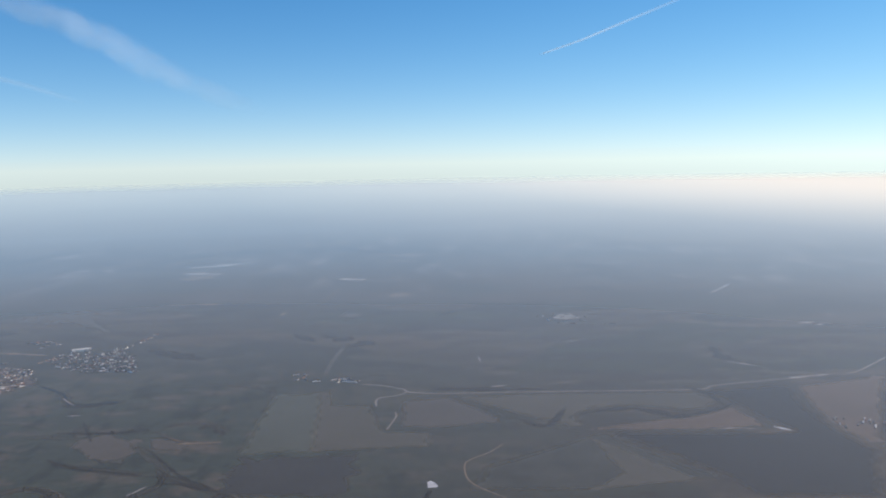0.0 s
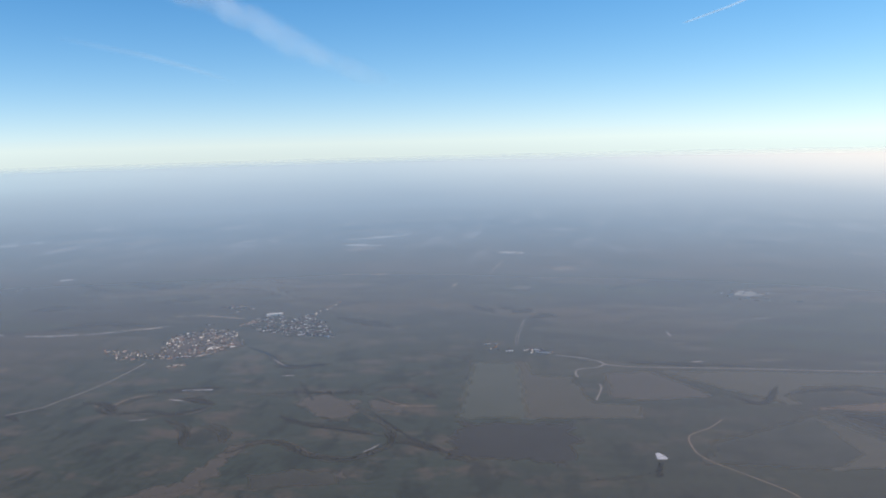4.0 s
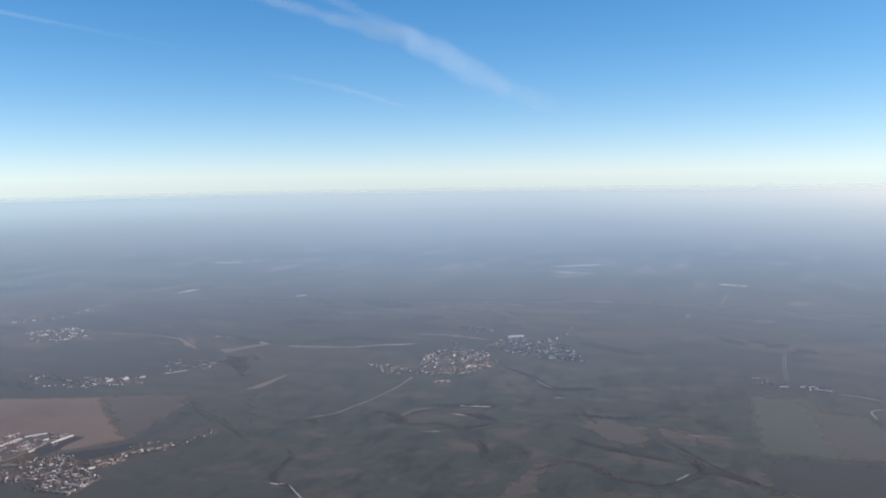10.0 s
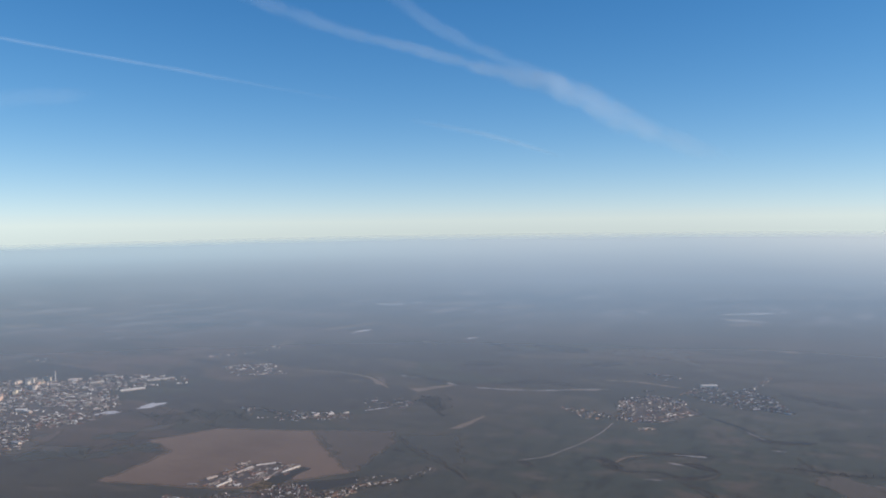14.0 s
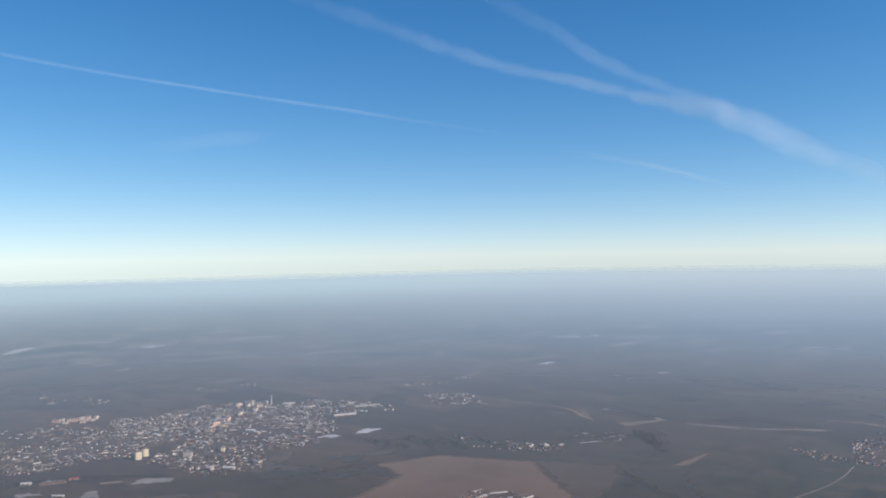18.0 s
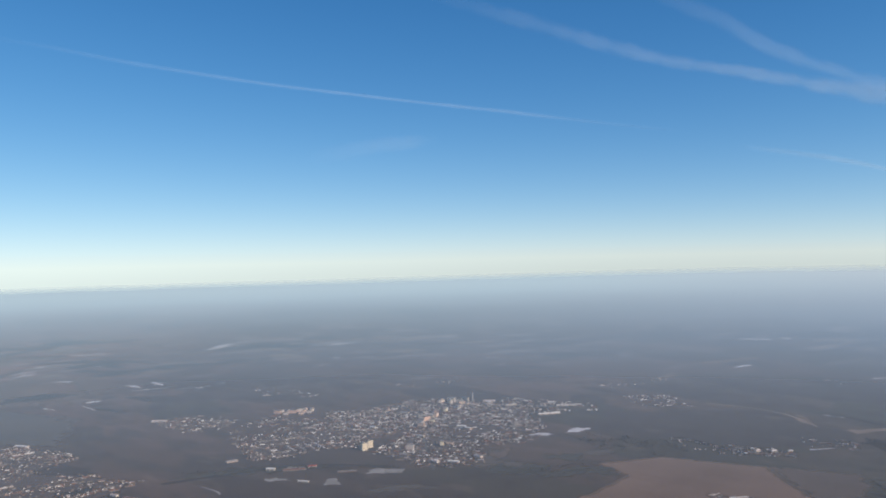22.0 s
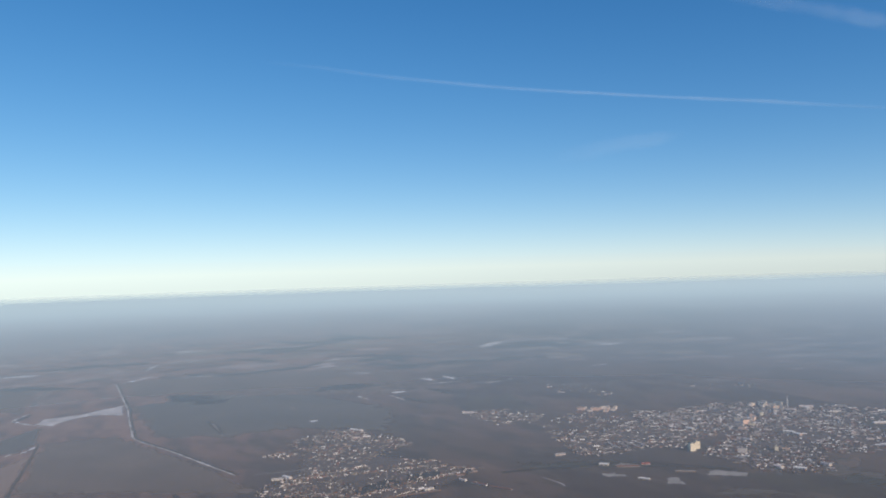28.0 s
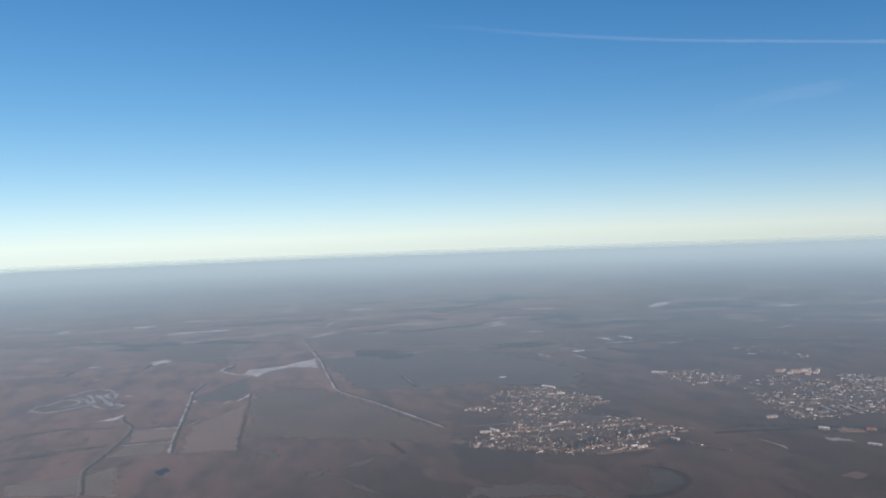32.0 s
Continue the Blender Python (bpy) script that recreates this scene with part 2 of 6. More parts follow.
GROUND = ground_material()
BROWN = earth("ploughed_loam", (0.150, 0.103, 0.074), (0.205, 0.143, 0.104), (0.175, 0.124, 0.093), 0.010, 0.08, 20)
PINK = earth("ploughed_clay", (0.112, 0.084, 0.064), (0.152, 0.112, 0.083), (0.124, 0.096, 0.076), 0.010, 0.08, -35)
TAN = earth("stubble", (0.152, 0.120, 0.088), (0.208, 0.164, 0.120), (0.176, 0.144, 0.112), 0.02, 0.08, 40)
OLIVE = earth("winter_crop", (0.082, 0.076, 0.059), (0.106, 0.095, 0.074), (0.092, 0.083, 0.066), 0.008, 0.08, 70)
GREEN = earth("thin_green_crop", (0.080, 0.085, 0.068), (0.102, 0.106, 0.084), (0.088, 0.092, 0.075), 0.008, 0.08, 5)
DARK = earth("dark_fallow", (0.036, 0.034, 0.032), (0.047, 0.043, 0.040), (0.041, 0.038, 0.036), 0.008, 0.08, -15)
DIM = earth("damp_fallow", (0.048, 0.047, 0.045), (0.062, 0.059, 0.055), (0.054, 0.052, 0.049), 0.010, 0.08, -25)
MUD = earth("dry_grass_bank", (0.052, 0.052, 0.044), (0.080, 0.077, 0.063), (0.064, 0.061, 0.053), 0.03)
ROAD = earth("pale_dirt_road", (0.173, 0.151, 0.130), (0.245, 0.223, 0.194), (0.202, 0.180, 0.158), 0.05)
TARMAC = earth("grey_tarmac", (0.085, 0.083, 0.08), (0.12, 0.117, 0.112), (0.10, 0.097, 0.093), 0.05)
TOWN = earth("trodden_town_ground", (0.090, 0.071, 0.061), (0.130, 0.102, 0.087), (0.077, 0.061, 0.053), 0.06)
YARD = earth("concrete_yard", (0.195, 0.188, 0.173), (0.300, 0.285, 0.262), (0.240, 0.217, 0.195), 0.06)
SNOW = earth("old_snow", (0.46, 0.45, 0.45), (0.64, 0.635, 0.64), (0.30, 0.28, 0.265), 0.05, 0.0, 0, 0.7)
CLODS = earth("snowy_soil", (0.30, 0.28, 0.27), (0.56, 0.54, 0.53), (0.36, 0.33, 0.31), 0.05, 0.12, 30)
THIN = earth("thin_snow_far_pale", (0.20, 0.175, 0.16), (0.40, 0.375, 0.36), (0.18, 0.15, 0.13), 0.04)
CLAY = earth("pinkish_clay", (0.185, 0.130, 0.100), (0.240, 0.170, 0.130), (0.212, 0.152, 0.118), 0.010, 0.05, 60)
TWIGS = picked("bare_twigs", [(0.068, 0.058, 0.050), (0.085, 0.072, 0.060), (0.058, 0.054, 0.046), (0.098, 0.082, 0.068)], 0.95)
DULL = earth("dull_brown_fallow", (0.092, 0.073, 0.058), (0.120, 0.094, 0.074), (0.104, 0.083, 0.067), 0.008, 0.08, 15)
FALLOW = earth("grey_fallow", (0.088, 0.078, 0.066), (0.116, 0.099, 0.080), (0.10, 0.088, 0.075), 0.008, 0.08, 35)
WALL = picked("house_walls", [(0.30, 0.258, 0.215), (0.20, 0.162, 0.13), (0.20, 0.112, 0.080), (0.56, 0.50, 0.43), (0.18, 0.152, 0.13), (0.36, 0.235, 0.180), (0.70, 0.66, 0.60), (0.13, 0.11, 0.092)], 0.85)
ROOF = picked("house_roofs", [(0.138, 0.116, 0.096), (0.168, 0.078, 0.052), (0.076, 0.064, 0.054), (0.204, 0.174, 0.148), (0.107, 0.080, 0.064), (0.250, 0.216, 0.185), (0.184, 0.090, 0.062), (0.092, 0.078, 0.068)], 0.8)
TIN = picked("sheet_metal_roofs", [(0.69, 0.655, 0.605), (0.40, 0.37, 0.345), (0.66, 0.63, 0.58), (0.27, 0.25, 0.235), (0.55, 0.46, 0.41)], 0.85)
RED_TIN = picked("red_roof", [(0.323, 0.076, 0.049)], 0.6)
PANEL = picked("panel_walls", [(0.557, 0.482, 0.379), (0.506, 0.430, 0.361), (0.590, 0.533, 0.452), (0.464, 0.361, 0.298)], 0.8)
CREAM = picked("cream_panels", [(0.740, 0.636, 0.447)], 0.8, 0.0, 0.04)
ROSE = picked("brick_panels", [(0.60, 0.405, 0.300), (0.66, 0.485, 0.370), (0.64, 0.545, 0.455)], 0.8)
BITUMEN = picked("bitumen_roof", [(0.13, 0.13, 0.13), (0.17, 0.165, 0.16)], 0.9)
GLASSY = picked("window_glass", [(0.05, 0.06, 0.07), (0.08, 0.09, 0.10)], 0.15)
STACK = picked("stack_concrete", [(0.66, 0.62, 0.57)], 0.85)


def water_material():
    m, t, b = material("pond_water", 0.55)
    b.inputs["Specular IOR Level"].default_value = 0.03
    col = mix(t, noise_of(t, place(t), 0.1, 3), (0.012, 0.024, 0.040), (0.022, 0.036, 0.052))
    t.links.new(col, b.inputs["Base Color"])
    bump = node(t, "ShaderNodeBump", Strength=0.15)
    t.links.new(noise_of(t, place(t), 1.5, 4), bump.inputs["Height"])
    t.links.new(bump.outputs[0], b.inputs["Normal"])
    return m


WATER = water_material()


def haze_material():
    """Thin see-through sheet painted as haze: opacity and tint are set by distance."""
    m = bpy.data.materials.new("painted_haze")
    m.use_nodes = True
    t = m.node_tree
    t.nodes.clear()
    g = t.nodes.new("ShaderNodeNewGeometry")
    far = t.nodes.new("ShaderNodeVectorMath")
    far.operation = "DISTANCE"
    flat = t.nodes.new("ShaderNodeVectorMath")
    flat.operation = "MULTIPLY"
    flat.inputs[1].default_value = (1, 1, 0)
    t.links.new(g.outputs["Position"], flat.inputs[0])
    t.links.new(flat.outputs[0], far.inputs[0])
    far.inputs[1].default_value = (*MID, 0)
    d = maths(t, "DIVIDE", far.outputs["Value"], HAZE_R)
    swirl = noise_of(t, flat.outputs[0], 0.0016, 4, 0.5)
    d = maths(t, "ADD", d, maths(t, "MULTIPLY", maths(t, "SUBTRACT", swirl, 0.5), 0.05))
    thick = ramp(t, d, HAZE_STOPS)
    # sun glow put into the colour: paler and more opaque towards the sun
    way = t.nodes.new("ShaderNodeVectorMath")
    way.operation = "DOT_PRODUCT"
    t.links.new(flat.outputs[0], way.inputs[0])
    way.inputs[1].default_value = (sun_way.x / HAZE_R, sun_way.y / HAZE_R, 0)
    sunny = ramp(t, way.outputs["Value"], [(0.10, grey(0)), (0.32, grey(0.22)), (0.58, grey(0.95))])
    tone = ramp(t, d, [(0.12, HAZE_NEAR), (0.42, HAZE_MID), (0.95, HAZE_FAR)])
    # and a greyer tint painted on the side away from it
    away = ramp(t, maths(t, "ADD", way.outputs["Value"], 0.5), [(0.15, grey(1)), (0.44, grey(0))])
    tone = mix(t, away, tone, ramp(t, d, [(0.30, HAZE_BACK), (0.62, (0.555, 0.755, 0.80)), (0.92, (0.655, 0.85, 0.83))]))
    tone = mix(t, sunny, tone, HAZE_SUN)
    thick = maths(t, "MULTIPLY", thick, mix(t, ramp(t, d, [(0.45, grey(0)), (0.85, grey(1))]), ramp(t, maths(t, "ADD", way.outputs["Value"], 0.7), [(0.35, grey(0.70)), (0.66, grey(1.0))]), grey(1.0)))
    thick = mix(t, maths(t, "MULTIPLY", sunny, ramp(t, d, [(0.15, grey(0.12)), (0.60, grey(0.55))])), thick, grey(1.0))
    thick = maths(t, "MULTIPLY", thick, ramp(t, maths(t, "DIVIDE", far.outputs["Value"], HAZE_R), [(0.964, grey(1)), (0.999, grey(0.0))]))
    air, haze_film, out, both = (t.nodes.new("ShaderNode" + k) for k in ("BsdfTransparent", "BsdfDiffuse", "OutputMaterial", "MixShader"))
    t.links.new(tone, haze_film.inputs["Color"])
    # normals tilted sunward brighten the sheet, imitating glare in the haze
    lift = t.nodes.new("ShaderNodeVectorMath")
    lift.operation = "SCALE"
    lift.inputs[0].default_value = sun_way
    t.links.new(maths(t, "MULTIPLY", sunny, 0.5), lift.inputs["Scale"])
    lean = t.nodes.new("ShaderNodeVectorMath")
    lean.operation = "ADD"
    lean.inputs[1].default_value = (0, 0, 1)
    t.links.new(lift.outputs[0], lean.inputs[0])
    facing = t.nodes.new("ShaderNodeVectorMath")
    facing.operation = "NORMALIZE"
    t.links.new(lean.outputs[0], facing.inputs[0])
    t.links.new(facing.outputs[0], haze_film.inputs["Normal"])
    t.links.new(thick, both.inputs[0])
    t.links.new(air.outputs[0], both.inputs[1])
    t.links.new(haze_film.outputs[0], both.inputs[2])
    t.links.new(both.outputs[0], out.inputs["Surface"])
    return m


# painted haze tints: by distance, then away from and towards the sun
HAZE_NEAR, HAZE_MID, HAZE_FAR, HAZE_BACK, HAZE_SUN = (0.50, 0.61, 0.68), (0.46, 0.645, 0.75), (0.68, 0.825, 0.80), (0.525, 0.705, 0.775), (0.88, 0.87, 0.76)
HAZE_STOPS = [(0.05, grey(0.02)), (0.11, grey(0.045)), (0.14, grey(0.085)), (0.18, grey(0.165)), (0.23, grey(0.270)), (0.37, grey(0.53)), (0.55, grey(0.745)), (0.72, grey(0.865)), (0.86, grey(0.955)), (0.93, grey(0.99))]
HAZE = haze_material()


def trail_material(name, strength, fraying=1.1):
    """Ice-crystal trail: frayed along its length, soft to both sides (u across, v along)."""
    m = bpy.data.materials.new(name)
    m.use_nodes = True
    t = m.node_tree
    t.nodes.clear()
    uv = t.nodes.new("ShaderNodeUVMap")
    uv.uv_map = "strip"
    parts = t.nodes.new("ShaderNodeSeparateXYZ")
    t.links.new(uv.outputs[0], parts.inputs[0])
    across = maths(t, "ABSOLUTE", maths(t, "SUBTRACT", maths(t, "MULTIPLY", parts.outputs["X"], 2.0), 1.0))
    fray = noise_of(t, place(t), 0.006, 6, 0.62)
    across = maths(t, "ADD", across, maths(t, "MULTIPLY", maths(t, "SUBTRACT", fray, 0.5), fraying))
    body = ramp(t, across, [(0.0, grey(1)), (0.35, grey(0.75)), (0.70, grey(0.22)), (1.0, grey(0))])
    ends = ramp(t, parts.outputs["Y"], [(0.0, grey(0)), (0.25, grey(0.45)), (0.55, grey(1)), (0.80, grey(1)), (1.0, grey(0))])
    rim = ramp(t, maths(t, "ABSOLUTE", maths(t, "SUBTRACT", maths(t, "MULTIPLY", parts.outputs["X"], 2.0), 1.0)), [(0.6, grey(1)), (0.98, grey(0))])
    fac = maths(t, "MULTIPLY", maths(t, "MULTIPLY", maths(t, "MULTIPLY", body, ends), rim), strength)
    air, ice, thru, lit, out, both = (t.nodes.new("ShaderNode" + k) for k in ("BsdfTransparent", "BsdfDiffuse", "BsdfTranslucent", "MixShader", "OutputMaterial", "MixShader"))
    for n in (ice, thru):
        n.inputs["Color"].default_value = (0.70, 0.86, 1.0, 1)
    # shading normal fixed on the sun, so the whole trail is brightened alike
    to_sun = node(t, "ShaderNodeCombineXYZ", X=sun_way.x, Y=sun_way.y, Z=sun_way.z)
    t.links.new(to_sun.outputs[0], ice.inputs["Normal"])
    lit.inputs[0].default_value = 0.2
    t.links.new(ice.outputs[0], lit.inputs[1])
    t.links.new(thru.outputs[0], lit.inputs[2])
    t.links.new(fac, both.inputs[0])
    t.links.new(air.outputs[0], both.inputs[1])
    t.links.new(lit.outputs[0], both.inputs[2])
    t.links.new(both.outputs[0], out.inputs["Surface"])
    return m


# ---- building helpers ----


def mesh_of(name, verts, faces, materials, index=None):
    me = bpy.data.meshes.new(name)
    me.from_pydata([tuple(v) for v in verts], [], [tuple(f) for f in faces])
    for m in materials:
        me.materials.append(m)
    if index is not None:
        me.polygons.foreach_set("material_index", np.asarray(index, dtype=np.int32))
    me.update()
    return me


def part(name, bm, mat, parent, label=""):
    me = bpy.data.meshes.new(name)
    bmesh.ops.recalc_face_normals(bm, faces=bm.faces)
    bm.to_mesh(me)
    bm.free()
    me.materials.append(mat)
    ob = new(name, me)
    ob.parent = parent
    return tagged(ob, label)


def thing(name, label, category, group="", at=(0, 0, 0), turn=0.0):
    ob = new(name)
    ob.empty_display_size = 1.0
    ob.matrix_basis = pose(*at, 0, 0, turn)
    return tagged(ob, label, category, group)


def box(bm, x0, y0, z0, x1, y1, z1):
    made = bmesh.ops.create_cube(bm, size=1.0, matrix=Matrix.Translation(((x0 + x1) / 2, (y0 + y1) / 2, (z0 + z1) / 2)) @ Matrix.Diagonal((x1 - x0, y1 - y0, z1 - z0, 1)))
    return made["verts"]


def smooth_line(points, step):
    """A rounded path through the points, resampled at even steps."""
    p = [Vector(q).to_2d() for q in points]
    p = [2 * p[0] - p[1], *p, 2 * p[-1] - p[-2]]
    fine = []
    for a, b, c, d in zip(p, p[1:], p[2:], p[3:]):
        n = max(2, int((c - b).length / step))
        for i in range(n):
            s = i / n
            fine.append(0.5 * (2 * b + (c - a) * s + (2 * a - 5 * b + 4 * c - d) * s * s + (3 * b - a - 3 * c + d) * s ** 3))
    return fine + [p[-2]]


# how the plain swells up towards the horizon: distance from the middle of the flight, height
SWELL = [(0, 0), (300, 0), (700, 0), (1200, 0), (1700, 0), (2200, 0.5), (2800, 7), (3300, 18), (3800, 35), (4200, 58), (4500, 70), (HAZE_R, 80)]


def rise(x, y):
    return float(np.interp(math.hypot(x - MID[0], y - MID[1]), [r for r, z in SWELL], [z for r, z in SWELL]))


LEVEL = [0]


def sheet_level():
    LEVEL[0] += 1
    return 0.03 + 0.005 * (LEVEL[0] % 40)


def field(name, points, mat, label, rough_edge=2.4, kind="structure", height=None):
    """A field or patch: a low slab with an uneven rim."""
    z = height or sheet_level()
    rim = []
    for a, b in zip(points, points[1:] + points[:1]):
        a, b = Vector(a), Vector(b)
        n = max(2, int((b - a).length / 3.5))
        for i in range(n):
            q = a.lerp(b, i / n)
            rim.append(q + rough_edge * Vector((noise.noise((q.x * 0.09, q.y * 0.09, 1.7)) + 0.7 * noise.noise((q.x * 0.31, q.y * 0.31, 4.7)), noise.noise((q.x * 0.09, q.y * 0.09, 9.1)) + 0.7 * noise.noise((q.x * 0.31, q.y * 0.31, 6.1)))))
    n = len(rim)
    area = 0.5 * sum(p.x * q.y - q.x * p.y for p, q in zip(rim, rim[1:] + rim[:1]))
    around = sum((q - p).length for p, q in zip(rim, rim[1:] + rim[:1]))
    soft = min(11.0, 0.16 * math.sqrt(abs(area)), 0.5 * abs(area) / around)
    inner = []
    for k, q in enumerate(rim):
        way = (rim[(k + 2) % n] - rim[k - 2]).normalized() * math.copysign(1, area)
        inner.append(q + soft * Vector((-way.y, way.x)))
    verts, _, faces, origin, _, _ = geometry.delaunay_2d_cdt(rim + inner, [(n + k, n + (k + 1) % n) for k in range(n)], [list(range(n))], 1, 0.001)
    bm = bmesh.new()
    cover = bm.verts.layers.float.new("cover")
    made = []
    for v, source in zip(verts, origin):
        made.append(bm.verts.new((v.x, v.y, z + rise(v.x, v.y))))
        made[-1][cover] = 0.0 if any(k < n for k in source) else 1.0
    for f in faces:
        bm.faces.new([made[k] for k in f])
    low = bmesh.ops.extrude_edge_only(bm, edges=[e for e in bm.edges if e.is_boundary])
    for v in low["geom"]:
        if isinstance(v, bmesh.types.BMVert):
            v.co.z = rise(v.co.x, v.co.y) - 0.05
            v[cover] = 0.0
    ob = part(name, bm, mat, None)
    ob.visible_shadow = False          # shadow off, so the half-clear rim leaves no dark outline
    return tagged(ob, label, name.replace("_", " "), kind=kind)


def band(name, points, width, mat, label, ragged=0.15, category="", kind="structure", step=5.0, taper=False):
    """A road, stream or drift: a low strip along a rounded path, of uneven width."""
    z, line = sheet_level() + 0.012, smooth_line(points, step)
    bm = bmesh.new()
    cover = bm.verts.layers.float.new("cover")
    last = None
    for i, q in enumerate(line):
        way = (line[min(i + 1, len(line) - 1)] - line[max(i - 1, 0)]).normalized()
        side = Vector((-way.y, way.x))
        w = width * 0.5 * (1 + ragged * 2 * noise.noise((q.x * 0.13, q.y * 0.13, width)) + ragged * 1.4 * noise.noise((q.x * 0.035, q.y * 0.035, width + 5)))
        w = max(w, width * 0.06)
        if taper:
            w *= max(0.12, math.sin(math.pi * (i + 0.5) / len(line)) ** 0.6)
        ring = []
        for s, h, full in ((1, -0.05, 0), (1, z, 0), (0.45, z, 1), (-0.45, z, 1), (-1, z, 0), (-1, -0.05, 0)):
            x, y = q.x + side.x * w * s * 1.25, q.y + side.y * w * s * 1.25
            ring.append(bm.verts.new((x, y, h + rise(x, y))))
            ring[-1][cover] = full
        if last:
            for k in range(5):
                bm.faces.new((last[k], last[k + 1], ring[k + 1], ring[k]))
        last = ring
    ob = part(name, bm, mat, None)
    ob.visible_shadow = False          # shadow off, so the half-clear edges leave no dark outline
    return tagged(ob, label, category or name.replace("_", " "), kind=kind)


def inside(poly, x, y):
    hit = False
    for (ax, ay), (bx, by) in zip(poly, poly[1:] + poly[:1]):
        if (ay > y) != (by > y) and x < (bx - ax) * (y - ay) / (by - ay) + ax:
            hit = not hit
    return hit


def trees(name, spots, label, height=7.0, seed=1):
    """Bare winter trees: tapered trunks with crowns of many separate twig blades, in one mesh."""
    rng = np.random.default_rng(seed)
    n = len(spots)
    if not n:
        return None
    spots = np.asarray(spots, float)
    h = U * height * rng.uniform(0.55, 1.25, n)
    r = h * rng.uniform(0.28, 0.48, n)
    verts, faces, base = [], [], 0
    ang = rng.uniform(0, 2 * np.pi, (n, 1)) + np.array([[0, 2.09, 4.19]])
    low = np.stack([spots[:, :1] + 0.05 * h[:, None] * np.cos(ang), spots[:, 1:2] + 0.05 * h[:, None] * np.sin(ang), np.zeros((n, 3))], -1)
    high = np.stack([np.repeat(spots[:, :1], 3, 1), np.repeat(spots[:, 1:2], 3, 1), np.repeat(0.6 * h[:, None], 3, 1)], -1)
    high[:, :, 0] += 0.012 * h[:, None] * np.cos(ang)
    high[:, :, 1] += 0.012 * h[:, None] * np.sin(ang)
    trunk = np.concatenate([low, high], 1).reshape(-1, 3)
    k = np.arange(n)[:, None] * 6
    tf = np.concatenate([np.concatenate([k + a, k + b, k + b + 3, k + a + 3], 1) for a, b in ((0, 1), (1, 2), (2, 0))])
    blades = 11
    u = rng.normal(size=(n, blades, 3))
    u /= np.linalg.norm(u, axis=2, keepdims=True)
    at = u * rng.uniform(0.25, 1.0, (n, blades, 1)) * np.stack([r, r, 0.42 * h], 1)[:, None, :]
    at[:, :, :2] += spots[:, None, :2]
    at[:, :, 2] += 0.60 * h[:, None]
    size = (r * 0.42)[:, None, None, None]
    tri = at[:, :, None, :] + rng.normal(size=(n, blades, 3, 3)) * size
    tri[..., 2] = np.maximum(tri[..., 2], 0.05)
    lift = np.array([rise(x, y) for x, y in spots[:, :2]])
    tri[..., 2] += lift[:, None, None]
    trunk[:, 2] += np.repeat(lift, 6)
    tri = tri.reshape(-1, 3)
    bf = np.arange(len(tri)).reshape(-1, 3) + len(trunk)
    me = mesh_of(name, np.concatenate([trunk, tri]).tolist(), tf.tolist() + bf.tolist(), [TWIGS])
    return tagged(new(name, me), label, "trees", kind="stuff")


def along(points, gap, spread, seed, keep=1.0):
    """Spots scattered along a path."""
    rng = np.random.default_rng(seed)
    out = []
    for q in smooth_line(points, gap):
        for _ in range(max(1, int(spread / 2.5))):
            if rng.random() < keep:
                out.append((q.x + rng.normal() * spread * 0.5, q.y + rng.normal() * spread * 0.5))
    return out


def within(poly, count, seed):
    rng = np.random.default_rng(seed)
    xs, ys = [p[0] for p in poly], [p[1] for p in poly]
    out = []
    while len(out) < count:
        x, y = rng.uniform(min(xs), max(xs)), rng.uniform(min(ys), max(ys))
        if inside(poly, x, y):
            out.append((x, y))
    return out


# ---- large structure ----

HAZE_TOP = 135.0


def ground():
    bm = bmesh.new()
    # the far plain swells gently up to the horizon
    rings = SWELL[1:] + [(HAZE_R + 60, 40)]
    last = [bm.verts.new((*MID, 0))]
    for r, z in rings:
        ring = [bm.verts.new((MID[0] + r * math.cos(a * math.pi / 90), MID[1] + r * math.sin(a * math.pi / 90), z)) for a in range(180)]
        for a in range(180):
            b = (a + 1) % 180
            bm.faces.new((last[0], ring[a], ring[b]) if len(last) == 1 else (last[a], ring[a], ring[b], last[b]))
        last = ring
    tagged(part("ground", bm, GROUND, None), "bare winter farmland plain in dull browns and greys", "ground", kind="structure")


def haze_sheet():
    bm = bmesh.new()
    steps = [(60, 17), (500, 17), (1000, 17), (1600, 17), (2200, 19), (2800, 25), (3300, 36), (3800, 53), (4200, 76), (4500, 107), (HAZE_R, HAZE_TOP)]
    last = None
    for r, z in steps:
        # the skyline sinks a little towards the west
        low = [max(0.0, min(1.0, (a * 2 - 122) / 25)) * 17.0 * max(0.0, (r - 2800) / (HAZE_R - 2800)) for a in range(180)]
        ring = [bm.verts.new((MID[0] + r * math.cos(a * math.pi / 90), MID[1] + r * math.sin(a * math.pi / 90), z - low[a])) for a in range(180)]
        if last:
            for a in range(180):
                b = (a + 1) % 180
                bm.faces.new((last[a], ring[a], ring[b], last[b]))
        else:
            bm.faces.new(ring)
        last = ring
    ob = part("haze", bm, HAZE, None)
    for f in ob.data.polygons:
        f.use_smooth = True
    ob.visible_shadow = False          # shadow off, so the sheet leaves the land below fully lit
    tagged(ob, "thin pale blue-grey sheet tinted as winter haze, denser to the horizon", "haze", kind="structure")


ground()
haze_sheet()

# ---- sky: vapour trails ----


